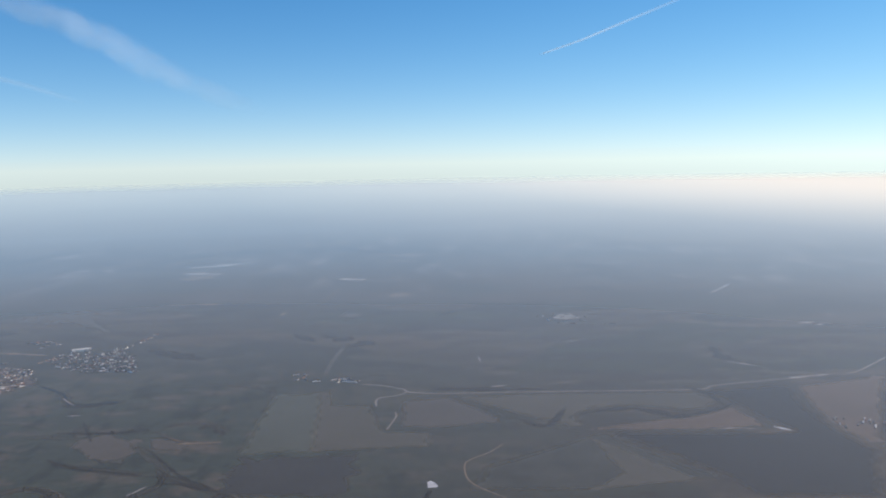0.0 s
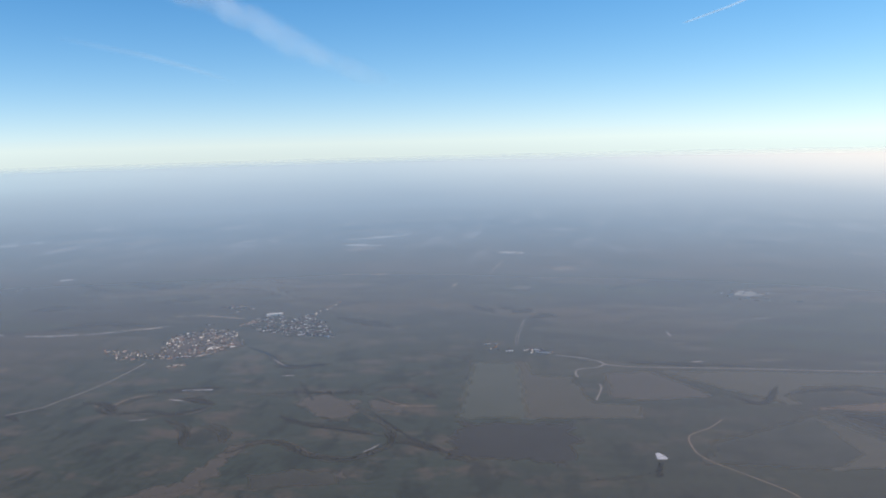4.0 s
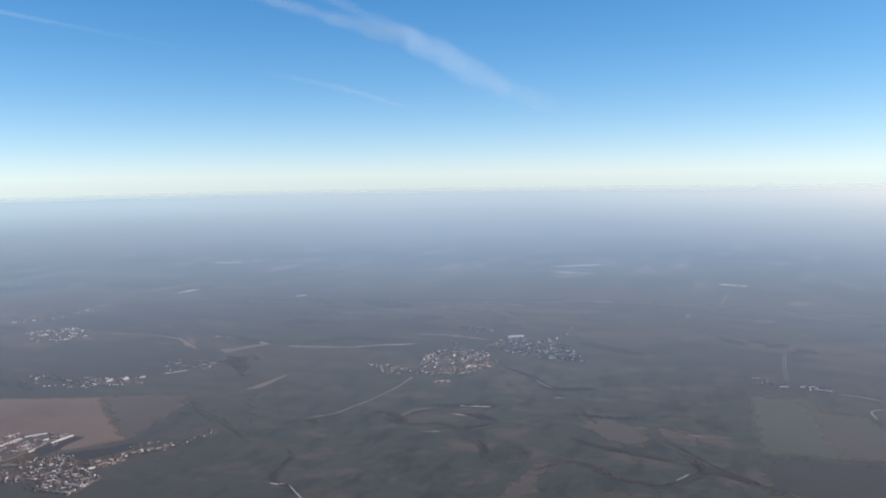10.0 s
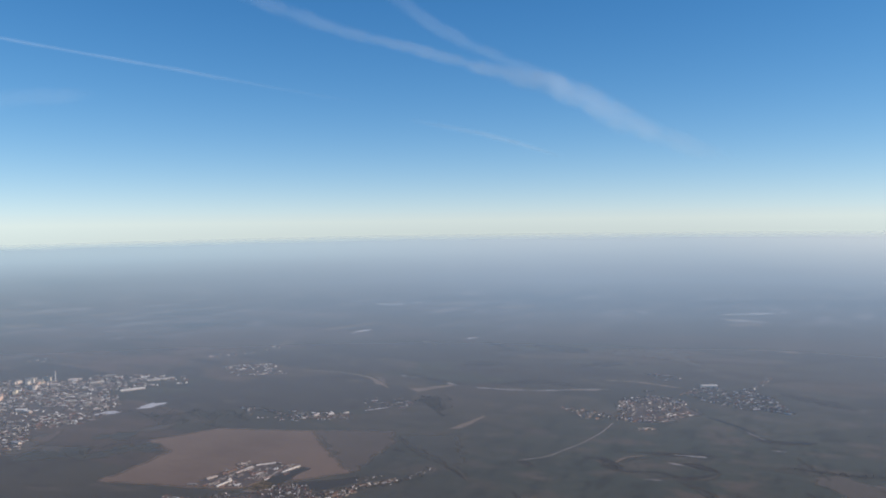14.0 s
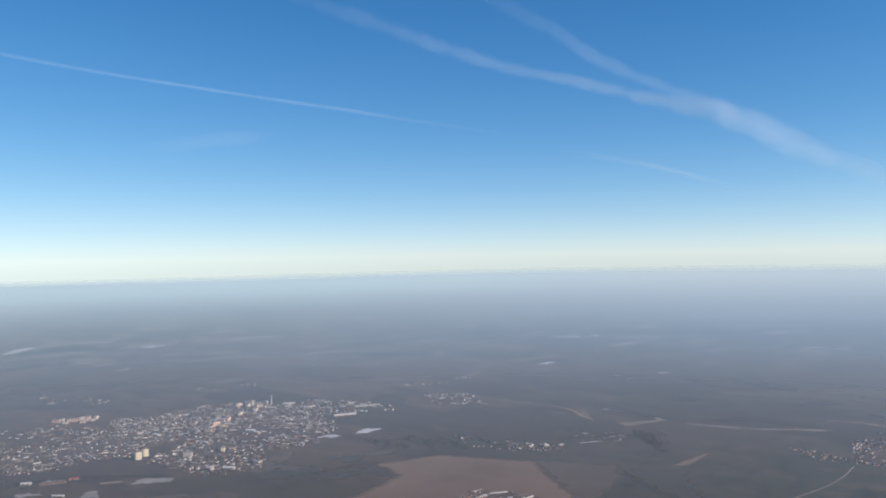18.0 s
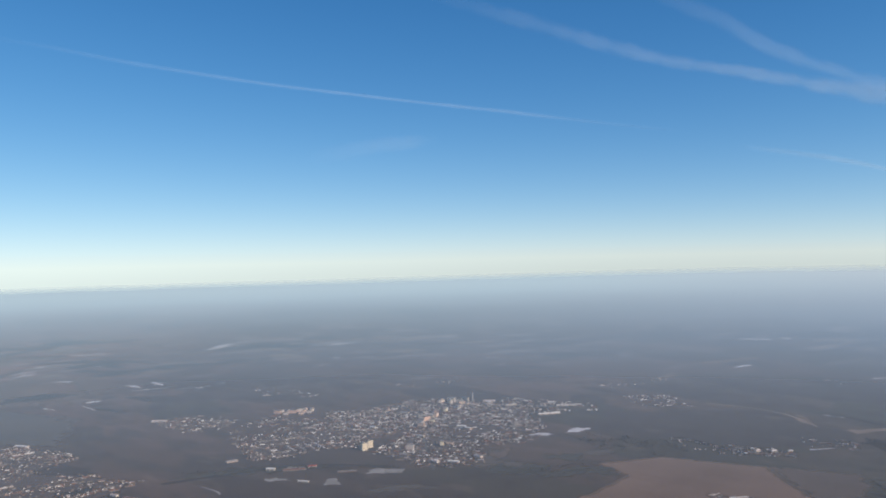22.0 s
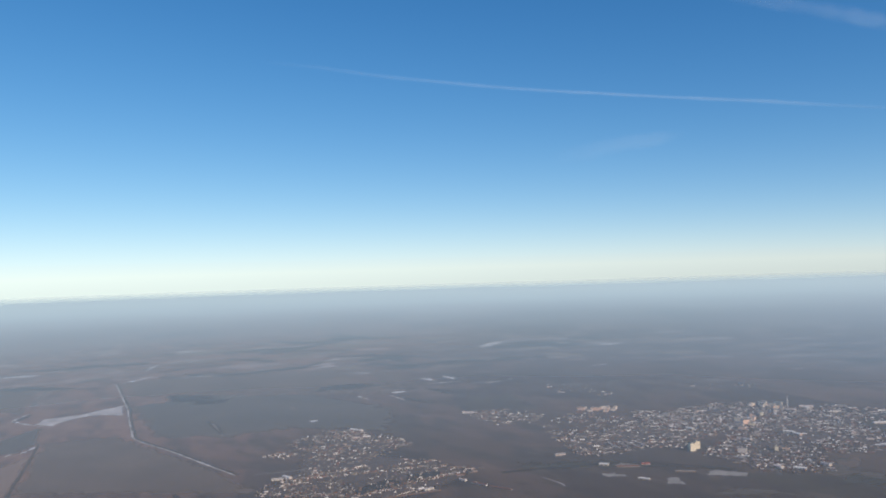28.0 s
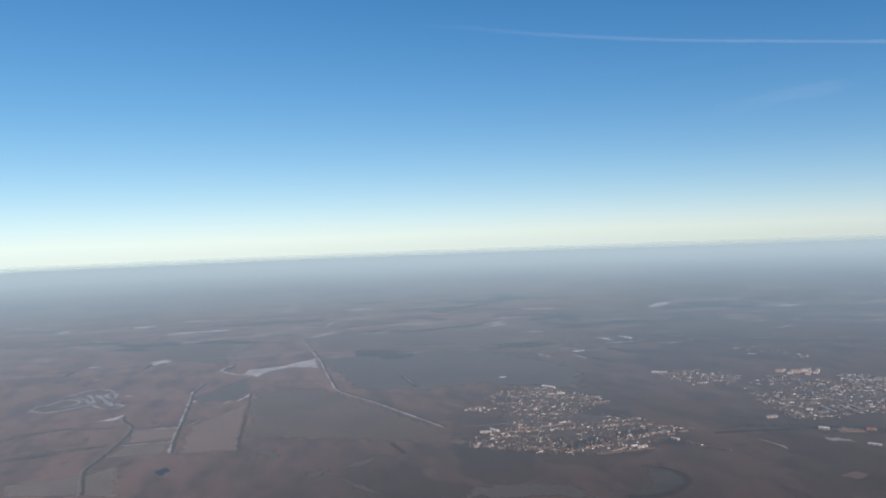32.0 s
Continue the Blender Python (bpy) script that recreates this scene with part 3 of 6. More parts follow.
def trail(points, eye, mat, label, reach=4450.0):
    """points: degrees to the left of +y, degrees up, width in degrees, seen from the eye's ground."""
    line = []
    for (a0, e0, w0), (a1, e1, w1) in zip(points, points[1:]):
        for i in range(8):
            s = i / 8
            line.append((a0 + (a1 - a0) * s, e0 + (e1 - e0) * s, w0 + (w1 - w0) * s))
    line.append(points[-1])
    eye = Vector(eye)
    pts = [eye + reach * Vector((-math.sin(radians(a)) * math.cos(radians(e)), math.cos(radians(a)) * math.cos(radians(e)), math.sin(radians(e)))) for a, e, w in line]
    verts, faces, uvs = [], [], []
    for i, (q, (a, e, w)) in enumerate(zip(pts, line)):
        way = (pts[min(i + 1, len(pts) - 1)] - pts[max(i - 1, 0)]).normalized()
        out = (q - eye).normalized()
        # the veil leans so that its lit face shows
        side = way.cross(sun_way - out).normalized()
        half = reach * radians(w) / 2 / max(0.35, abs(side.dot(way.cross(out).normalized())))
        for k in range(5):
            s = k / 4
            verts.append(q + side * half * (2 * s - 1))
            uvs.append((s, i / (len(pts) - 1)))
    for i in range(len(pts) - 1):
        for k in range(4):
            a = i * 5 + k
            faces.append((a, a + 1, a + 6, a + 5))
    me = mesh_of("vapour_trail", verts, faces, [mat])
    layer = me.uv_layers.new(name="strip")
    for loop in me.loops:
        layer.data[loop.index].uv = uvs[loop.vertex_index]
    for f in me.polygons:
        f.use_smooth = True
    ob = new("vapour_trail", me)
    ob.visible_shadow = False
    return tagged(ob, label, "vapour trail", "vapour trails")


EYE_EARLY, EYE_MIDDLE, EYE_LATE = (-50, -3, 215), (-232, -60, 209), (-378, -196, 206)
trail([(52.0, 18.4, 1.2), (47.4, 17.0, 1.3), (42.6, 15.6, 1.5), (37.8, 13.9, 1.4), (34.6, 12.95, 1.2), (30.8, 12.05, 1.1), (26.6, 10.95, 1.2), (23.8, 10.2, 1.5), (20.6, 9.4, 2.2), (18.3, 8.35, 2.6),
       (16.0, 7.05, 2.6), (13.3, 5.7, 2.2), (10.5, 4.5, 1.6), (8.0, 3.6, 1.2)], EYE_MIDDLE, trail_material("old_trail_ice", 0.21, 2.2), "broad old vapour trail, frayed white across blue sky")
trail([(38.0, 18.8, 1.6), (35.0, 17.3, 1.6), (31.4, 15.3, 1.5), (28.4, 13.3, 1.3), (25.3, 11.7, 1.2), (22.6, 10.6, 1.3), (20.2, 9.6, 1.5), (18.0, 8.4, 1.2)], EYE_MIDDLE,
      trail_material("branch_trail_ice", 0.095, 2.0), "second frayed white vapour trail joining the broad one")
trail([(77.5, 14.2, 0.5), (73.5, 13.9, 0.42), (69.0, 13.3, 0.40), (64.5, 12.8, 0.36), (59.5, 12.2, 0.34), (54.0, 11.6, 0.32), (48.0, 10.85, 0.32), (43.5, 10.25, 0.38), (39.5, 9.6, 0.38), (31.0, 8.2, 0.36)], EYE_LATE,
      trail_material("long_trail_ice", 0.115, 1.3), "long thin white vapour trail high in blue sky")
trail([(30.5, 7.1, 0.5), (28.5, 6.7, 0.55), (25.3, 6.05, 0.55), (22.8, 5.35, 0.5), (19.6, 4.3, 0.4)], EYE_MIDDLE, trail_material("short_trail_ice", 0.14, 0.6), "short faint vapour trail low over the horizon")
trail([(57.5, 7.3, 1.5), (54.3, 7.8, 1.7), (51.5, 8.15, 1.5), (48.2, 8.5, 1.0)], EYE_LATE, trail_material("wisp_ice", 0.06, 1.7), "faint wisp of high thin cloud")
trail([(-19.8, 11.3, 0.34), (-17.0, 10.2, 0.30), (-13.8, 9.1, 0.26), (-10.9, 8.05, 0.22), (-8.4, 7.3, 0.18), (-8.0, 7.2, 0.12)], EYE_EARLY, trail_material("fresh_trail_ice", 0.36, 0.0), "fresh thin straight vapour trail behind an aircraft")

# ---- fields and patches ----
field("ploughed_field", [(-876, 484), (-844, 555), (-746, 589), (-686, 534), (-629, 487), (-661, 446), (-687, 410), (-711, 399), (-812, 373), (-815, 397), (-826, 464)], BROWN, "large reddish-brown ploughed field beside the village")
field("ploughed_field", [(334, 745), (439, 777), (329, 579), (312, 615), (318, 680)], PINK, "dull pinkish-brown ploughed field by the road")
field("dark_field", [(244, 734), (314, 749), (332, 742), (318, 680), (315, 615), (324, 572), (279, 489), (201, 494), (192, 529), (132, 626), (257, 619), (276, 621), (263, 657), (256, 690)], DARK, "dark grey-brown fallow field")
field("winter_field", [(11, 736), (93, 742), (237, 735), (254, 706), (232, 679), (205, 676), (170, 692), (136, 688), (119, 668), (115, 633), (68, 672)], OLIVE, "olive-grey field of thin winter crop")
field("stubble_field", [(117, 633), (139, 644), (180, 655), (210, 661), (254, 685), (262, 647), (261, 630), (215, 627), (166, 627)], PINK, "tan stubble field above a snowy bank")
field("ploughed_field", [(113, 620), (132, 626), (192, 529), (95, 509), (16, 514), (29, 559)], MUD, "brown wedge-shaped ploughed field")
field("green_field", [(-158, 757), (-102, 761), (-86, 594), (-155, 591), (-158, 672)], GREEN, "dull green winter crop field beside the hamlet", 3.0)
field("winter_field", [(-117, 767), (-100, 756), (-95, 718), (-60, 714), (-43, 643), (-5, 638), (-6, 600), (-101, 594)], OLIVE, "olive-grey crop field beside the hamlet", 2.5)
field("stubble_field", [(-629, 644), (-618, 716), (-613, 714), (-613, 655)], TAN, "narrow tan stubble strip beside a wood")
field("stubble_field", [(-764, 799), (-726, 853), (-717, 842), (-739, 784)], TAN, "narrow tan stubble strip on a slope")
field("stubble_field", [(-232, 631), (-226, 640), (-198, 620), (-197, 607), (-221, 609)], FALLOW, "small tan slope on a hummock")
field("sandy_patch", [(-840, 842), (-825, 848), (-786, 793), (-801, 802)], PINK, "sandy tan spoil at the road's end")
field("bare_field", [(-990, 447), (-983, 480), (-956, 446), (-957, 416)], PINK, "bare brown plot at the edge of town")
field("bare_field", [(-970, 149), (-976, 171), (-959, 176), (-955, 155)], PINK, "small bare brown plot")
field("grass_field", [(-689, 412), (-688, 450), (-683, 483), (-671, 482), (-667, 444), (-673, 416)], DARK, "dark grass verge round the works")
field("ploughed_field", [(-1405, -344), (-1411, -280), (-1242, -295), (-1250, -355)], PINK, "brown ploughed field between hedges")
field("stubble_field", [(-1204, -491), (-1216, -432), (-1151, -423), (-1176, -485)], TAN, "tan stubble field beside a track")
field("fallow_field", [(-151, 586), (-62, 592), (-57, 551), (-63, 510), (-153, 514)], DIM, "broad dark fallow below the green field", 9.0)
field("fallow_field", [(-752, 588), (-672, 620), (-649, 593), (-643, 552), (-628, 486), (-652, 492)], DULL, "dull brown fallow beside the ploughed field", 6.0)
field("fallow_field", [(-36, 724), (8, 737), (30, 710), (49, 676), (53, 655), (-6, 642), (-34, 650), (-36, 685)], FALLOW, "dark fallow plot inside a bend of the lane")
field("winter_field", [(115, 617), (129, 603), (173, 531), (170, 523), (95, 511), (124, 542)], OLIVE, "pale olive wedge of winter crop")
field("dry_field", [(-2092, -127), (-2145, 35), (-1959, 381), (-1671, 257), (-1830, -22), (-1887, -139)], PINK, "broad pale dry field on the plain", 40.0)
field("fallow_field", [(-1778, -148), (-1830, -22), (-1736, 131), (-1529, 196), (-1368, 127), (-1467, 26), (-1451, -61), (-1504, -140)], FALLOW, "broad grey fallow beyond the road", 14.0)
field("ploughed_field", [(-1546, -268), (-1542, -175), (-1500, -165), (-1275, -97), (-1172, -82), (-1299, -292)], PINK, "broad brown ploughed field beside the road", 8.0)
field("ploughed_field", [(-1380, -404), (-1378, -350), (-1322, -353), (-1317, -404)], CLAY, "brown plot between leafless hedges")
field("stubble_field", [(-1310, -405), (-1310, -358), (-1260, -364), (-1266, -420)], TAN, "tan plot below a leafless hedge")
field("ploughed_field", [(-1545, -344), (-1645, -288), (-1667, -264), (-1550, -267), (-1492, -290), (-1509, -339)], FALLOW, "dull grey-brown plot beside a hedge")
field("ploughed_field", [(-2219, -453), (-2081, -269), (-1809, -293), (-1886, -366), (-1961, -428)], PINK, "pale brown far plot")
field("snow_patch", [(-11, 533), (-6, 534), (-1, 529), (-3, 523), (-9, 523)], SNOW, "bright white snow-covered plot by a track")
field("concrete_yard", [(-1055, 215), (-1041, 236), (-1051, 243), (-1064, 221)], YARD, "pale concrete yard by the sheds", 7.0)
field("concrete_yard", [(-1007, 249), (-997, 261), (-1014, 274), (-1022, 260)], YARD, "pale bare concrete yard", 7.0)
field("concrete_yard", [(-1020, 308), (-1023, 320), (-995, 340), (-984, 328), (-1008, 305)], YARD, "long pale yard below the town", 3.0)
field("concrete_yard", [(-1083, 250), (-1093, 262), (-1075, 277), (-1063, 269)], YARD, "pale yard beside long sheds", 3.0)
field("concrete_yard", [(-1007, 303), (-996, 315), (-1009, 327), (-1021, 311)], YARD, "pale grey concrete yard", 7.0)
field("snow_patch", [(156, 1098), (169, 1131), (186, 1135), (201, 1099), (173, 1085)], YARD, "pale bare ground in a far village")
field("snow_patch", [(-1011, 535), (-1013, 555), (-992, 561), (-994, 545)], SNOW, "flat drift of old snow by the town", 5.0)
field("snow_patch", [(-993, 574), (-999, 606), (-980, 615), (-976, 604), (-981, 578)], SNOW, "long drift of old snow by the town", 5.0)
field("snow_patch", [(-1698, -277), (-1665, -255), (-1705, -229), (-1728, -197), (-1700, -158), (-1805, -149), (-1784, -181), (-1751, -220), (-1741, -266)], CLODS, "snow-dusted field beside the road")
for poly, label in [([(-1228, 272), (-1238, 306), (-1229, 345), (-1259, 418), (-1320, 459), (-1279, 495), (-1265, 538), (-1131, 434), (-1130, 390), (-1104, 356), (-1129, 333), (-1120, 280), (-1127, 260), (-1143, 245), (-1194, 262)], "trodden brown ground between town houses"), ([(-1281, 454), (-1286, 509), (-1305, 579), (-1290, 606), (-1258, 643), (-1225, 649), (-1183, 662), (-1157, 685), (-1108, 665), (-1077, 598), (-1015, 567), (-1019, 536), (-1028, 484), (-1077, 498), (-1128, 497), (-1145, 452), (-1145, 406), (-1152, 367)], "trodden brown ground of the town centre"), ([(-1077, 355), (-1097, 393), (-1120, 444), (-1119, 476), (-1056, 472), (-1009, 459), (-954, 409), (-968, 374), (-989, 354), (-1036, 357)], "trodden ground among town yards")] + [([(-1401, 38), (-1415, 89), (-1338, 117), (-1283, 119), (-1258, 72), (-1202, 111), (-1148, 122), (-1120, 105), (-1086, 20), (-1101, -11), (-1127, -44), (-1161, -92), (-1189, -81), (-1228, -36), (-1302, -11)], "trodden ground of the small town"),
                    ([(-704, 328), (-732, 363), (-730, 377), (-696, 383), (-695, 400), (-680, 407), (-673, 424), (-665, 437), (-647, 445), (-630, 427), (-594, 412), (-593, 380), (-622, 379), (-631, 394), (-660, 380), (-662, 345)], "trodden village ground"), ([(-736, 405), (-735, 431), (-738, 469), (-707, 482), (-685, 483), (-680, 459), (-691, 418), (-706, 410)], "trodden works yard")] + [([(-486, 756), (-508, 848), (-482, 886), (-443, 873), (-407, 815), (-427, 775), (-464, 750)], "trodden village ground")]:
    field("bare_ground", poly, TOWN, label, 6.0)
field("sandy_patch", [(-868, 859), (-832, 851), (-787, 794), (-813, 806)], TAN, "sandy spoil at the road's bend", 3.0)
field("grass_bank", [(-361, 421), (-336, 448), (-317, 465), (-312, 487), (-309, 512), (-305, 529), (-296, 519), (-296, 492), (-295, 471), (-304, 446), (-310, 424)], FALLOW, "broad brown bank sloping to an old river bed", 7.0)
field("grass_bank", [(-273, 603), (-257, 619), (-232, 602), (-233, 580), (-254, 582)], MUD, "brown dry rise in the meadows", 4.0)
field("grass_bank", [(-308, 666), (-296, 671), (-285, 646), (-292, 637)], MUD, "brown dry hummock in the meadows", 4.0)
field("grass_bank", [(-299, 633), (-273, 651), (-241, 636), (-228, 601), (-237, 587), (-264, 590)], FALLOW, "brown dry slope in the meadows", 9.0)
field("grass_bank", [(-279, 479), (-248, 491), (-214, 487), (-213, 468), (-247, 460), (-264, 450)], MUD, "brown dry flat below the river bend", 4.0)
field("grass_bank", [(-218, 479), (-216, 493), (-209, 476)], FALLOW, "small pale dry hummock", 2.0)
field("dark_field", [(-663, 606), (-626, 625), (-609, 637), (-558, 552), (-572, 539), (-626, 575)], MUD, "dark green-grey meadow inside a gully", 6.0)
field("dark_field", [(-664, 444), (-623, 480), (-613, 469), (-630, 435), (-644, 437)], DARK, "dark garden ground behind village houses", 2.0)
field("bare_yard", [(-686, 410), (-690, 441), (-674, 440), (-667, 420), (-674, 409)], TAN, "bare tan yard beside the works", 2.0)
field("dark_field", [(-1138, -6), (-1158, 34), (-1145, 46), (-1127, 39), (-1126, 6), (-1119, -8)], DARK, "dark wooded hollow in the small town", 3.0)
field("dark_field", [(-1165, 58), (-1160, 95), (-1145, 89), (-1141, 51)], DARK, "dark wooded hollow in the small town", 3.0)
field("dark_field", [(-1057, 27), (-1039, 46), (-1007, 43), (-988, 28), (-978, 12), (-979, -10), (-987, -24), (-1008, 9)], MUD, "dark fallow ground inside a curved gully", 5.0)
field("dark_field", [(-1051, -126), (-1050, -83), (-1030, -51), (-993, -47), (-1030, -137)], FALLOW, "dark fallow ground before the small town", 8.0)
field("stubble_field", [(-1208, -492), (-1216, -436), (-1233, -398), (-1133, -390), (-1172, -484)], TAN, "tan stubble field near the pond", 3.0)
field("ploughed_field", [(-1376, -346), (-1480, -273), (-1242, -292), (-1251, -353)], CLAY, "pinkish-brown field between hedges", 3.0)
field("pond", [(-1201, -368), (-1211, -359), (-1198, -354), (-1185, -363)], WATER, "small dark slate-blue pond in a field", 2.2)

# ---- roads, tracks and streams ----


def beside(points, off):
    """A path kept at one distance to the side of another."""
    line = [Vector(q) for q in points]
    out = []
    for i, q in enumerate(line):
        way = (line[min(i + 1, len(line) - 1)] - line[max(i - 1, 0)]).normalized()
        out.append((q.x - way.y * off, q.y + way.x * off))
    return out


for points, width, mat, label in [
    ([(-484, 740), (-484, 698), (-489, 655), (-497, 623), (-504, 599), (-522, 578)], 2.1, ROAD, "pale dirt road leading to the village"),
    ([(-689, 844), (-608, 857), (-579, 876), (-536, 900)], 2.8, ROAD, "pale straight road across fields"),
    ([(-76, 784), (-57, 778), (-34, 763), (-28, 752), (4, 744)], 2.8, ROAD, "pale road through the hamlet"),
    ([(4, 745), (93, 744), (235, 739), (256, 749), (280, 756), (320, 765), (367, 778), (384, 782), (413, 787), (476, 844)], 2.8, ROAD, "long pale road across the plain"),
    ([(-30, 756), (-37, 743), (-54, 736), (-58, 724), (-56, 709)], 2.4, ROAD, "pale winding lane"),
    ([(-39, 691), (-37, 680), (-43, 645)], 2.1, ROAD, "pale end of a winding lane")] + [
    ([(48, 604), (36, 586), (19, 569), (17, 549), (20, 531), (31, 515), (47, 497), (59, 483), (67, 469), (70, 454)], 1.7, TAN, "pale winding field lane"),
    ([(-980, 849), (-923, 861), (-873, 862), (-829, 838)], 4.0, MUD, "sandy track from the village"),
    ([(-1217, 535), (-1102, 451), (-972, 356)], 4.0, TARMAC, "straight tarmac street through town"),
    ([(-2086, -143), (-1887, -147), (-1766, -149), (-1665, -155), (-1565, -160), (-1501, -160), (-1408, -131), (-1330, -110), (-1254, -89)], 3.5, ROAD, "long pale road with snow on its verge"),
    ([(-1458, -420), (-1430, -417), (-1391, -405), (-1340, -410), (-1267, -423), (-1226, -431), (-1151, -423)], 2.1, ROAD, "pale winding field track"),
    ([(-968, 852), (-902, 859), (-842, 839), (-792, 799)], 5.0, TAN, "pale sandy road across the plain"),
    ([(-591, 384), (-592, 397), (-594, 413)], 1.4, ROAD, "pale lane at the village edge")] + [
    ([(-1245, -72), (-1240, -32), (-1241, -8), (-1222, 20)], 2.4, ROAD, "pale lane into the small town"),
    ([(-986, -24), (-979, 1), (-992, 28), (-1006, 40), (-1026, 43), (-1046, 35)], 7.0, DARK, "curved edge of a dry gully"),
]:
    band("road", points, width, mat, label)
for points, width in [([(-402, 805), (-382, 789), (-361, 769), (-349, 748), (-335, 735), (-298, 740)], 2.2)]:
    band("stream", points, width, WATER, "narrow dark stream with trees", 0.3)
for points, width in [([(-358, 760), (-346, 744), (-337, 735)], 2.2), ([(-209, 522), (-205, 528), (-201, 537)], 1.6), ([(319, 765), (367, 778), (383, 781)], 4.0), ([(267, 630), (272, 625), (277, 620)], 2.8), ([(-747, 680), (-730, 706)], 3.0),
                      ([(-1803, -283), (-1760, -302), (-1724, -295), (-1676, -264)], 5.0), ([(-1555, -346), (-1544, -309)], 4.0), ([(-1519, -345), (-1513, -323)], 6.0)]:
    band("snow_drift", points, width, SNOW if width > 2.3 else THIN, "narrow drift of old snow along a bank", 0.6, taper=True)
for points, width, mat in [([(-438, 589), (-445, 608), (-434, 626), (-404, 631), (-389, 628)], 2.4, MUD), ([(-392, 629), (-377, 626), (-361, 618)], 6.0, DARK), ([(-435, 586), (-410, 579), (-392, 583), (-372, 590), (-357, 607)], 2.0, FALLOW), ([(-453, 639), (-432, 646), (-406, 656), (-371, 665)], 3.2, DARK), ([(-383, 576), (-362, 563), (-350, 546), (-349, 531), (-336, 518)], 4.5, DARK), ([(-336, 518), (-319, 530), (-318, 545), (-328, 561), (-343, 574), (-319, 585)], 2.2, FALLOW), ([(-279, 584), (-260, 572), (-234, 567), (-214, 561)], 3.4, DARK), ([(-309, 653), (-270, 651), (-232, 649)], 2.2, MUD),
                           ([(-231, 656), (-218, 669), (-198, 668), (-186, 660), (-179, 646)], 3.0, MUD)] + [([(-227, 648), (-203, 626), (-172, 624)], 2.6, PINK), ([(-209, 578), (-196, 556), (-193, 538)], 5.0, MUD), ([(-193, 541), (-177, 539), (-151, 524)], 2.6, DARK), ([(-310, 520), (-289, 534), (-270, 535), (-254, 524), (-238, 512), (-220, 511)], 7.0, FALLOW), ([(-346, 426), (-325, 441), (-297, 456), (-260, 454)], 2.0, FALLOW), ([(-58, 485), (-30, 492), (-12, 498)], 2.1, MUD)]:
    band("grass_bank", points, width, mat, "dry grass bank of an old river loop", 0.6, taper=True)
    if mat in (DARK, MUD):
        trees("scrub_belt", along(points, 1.0, 2.6, int(width * 10), 0.7), "dark leafless scrub on a bank", 3.2, int(width * 31))
for points, width in [([(-404, 652), (-390, 654), (-377, 656)], 1.6), ([(-686, 842), (-646, 846), (-605, 860)], 1.7), ([(-605, 860), (-574, 878), (-546, 892)], 1.3)]:
    band("snow_drift", points, width, SNOW, "thin white drift of old snow along a ditch", 0.4)
trees("wood", within([(-729, 770), (-704, 773), (-671, 721), (-684, 717)], 420, 77), "dark leafless copse by the hamlet", 4.4, 78)
band("railway_bank", [(-1121, 143), (-1113, 181), (-1100, 231), (-1092, 264), (-1069, 293), (-1011, 338)], 6.0, DARK, "dark railway embankment below the town", 0.3)
for off in (-1.3, 1.3):
    band("road", beside([(-117, 827), (-117, 875), (-112, 945)], off), 0.8, ROAD, "pale lane of the road climbing from the hamlet", 0.4)
band("scrub_bank", [(-305, 513), (-289, 533), (-272, 534), (-251, 517), (-234, 509), (-217, 508), (-204, 520), (-193, 539), (-198, 559)], 8.0, MUD, "broad dark scrubby bed of an old river bend", 0.5, taper=True)
trees("scrub_belt", along([(-305, 513), (-289, 533), (-272, 534), (-251, 517), (-234, 509), (-217, 508), (-204, 520), (-193, 539), (-198, 559)], 1.0, 5.0, 29, 0.8), "dark leafless thicket in an old river bend", 3.6, 59)
field("bare_field", [(-1541, -535), (-1578, -523), (-1623, -503), (-1668, -488), (-1660, -455), (-1599, -438), (-1522, -422), (-1503, -434), (-1531, -470), (-1521, -494)], PINK, "bare ground of a dirt track circuit", 6.0)
for points in [[(-1548, -534), (-1570, -529), (-1582, -515), (-1595, -510), (-1604, -497), (-1581, -482), (-1562, -488), (-1552, -499)], [(-1544, -534), (-1527, -514), (-1532, -494), (-1548, -475), (-1559, -467), (-1595, -478), (-1609, -491)], [(-1627, -502), (-1658, -487), (-1667, -470), (-1650, -453), (-1609, -441), (-1586, -443), (-1607, -454), (-1628, -453)], [(-1559, -467), (-1521, -449), (-1511, -435), (-1527, -425), (-1543, -435)], [(-1627, -477), (-1581, -466), (-1559, -467)], [(-1622, -467), (-1564, -448), (-1534, -439)]]:
    band("race_track", points, 7.0, THIN, "pale winding loop of a dirt race track", 0.5)
for points in [[(-1145, -214), (-1154, -192), (-1170, -174), (-1159, -168)], [(-1119, -234), (-1115, -218), (-1092, -208), (-1069, -199)], [(-1247, -285), (-1229, -271), (-1200, -262)], [(-1154, -217), (-1139, -234), (-1123, -245)]]:
    band("dry_bank", points, 9.0, FALLOW, "pale dry bank in a field", 0.9, taper=True)

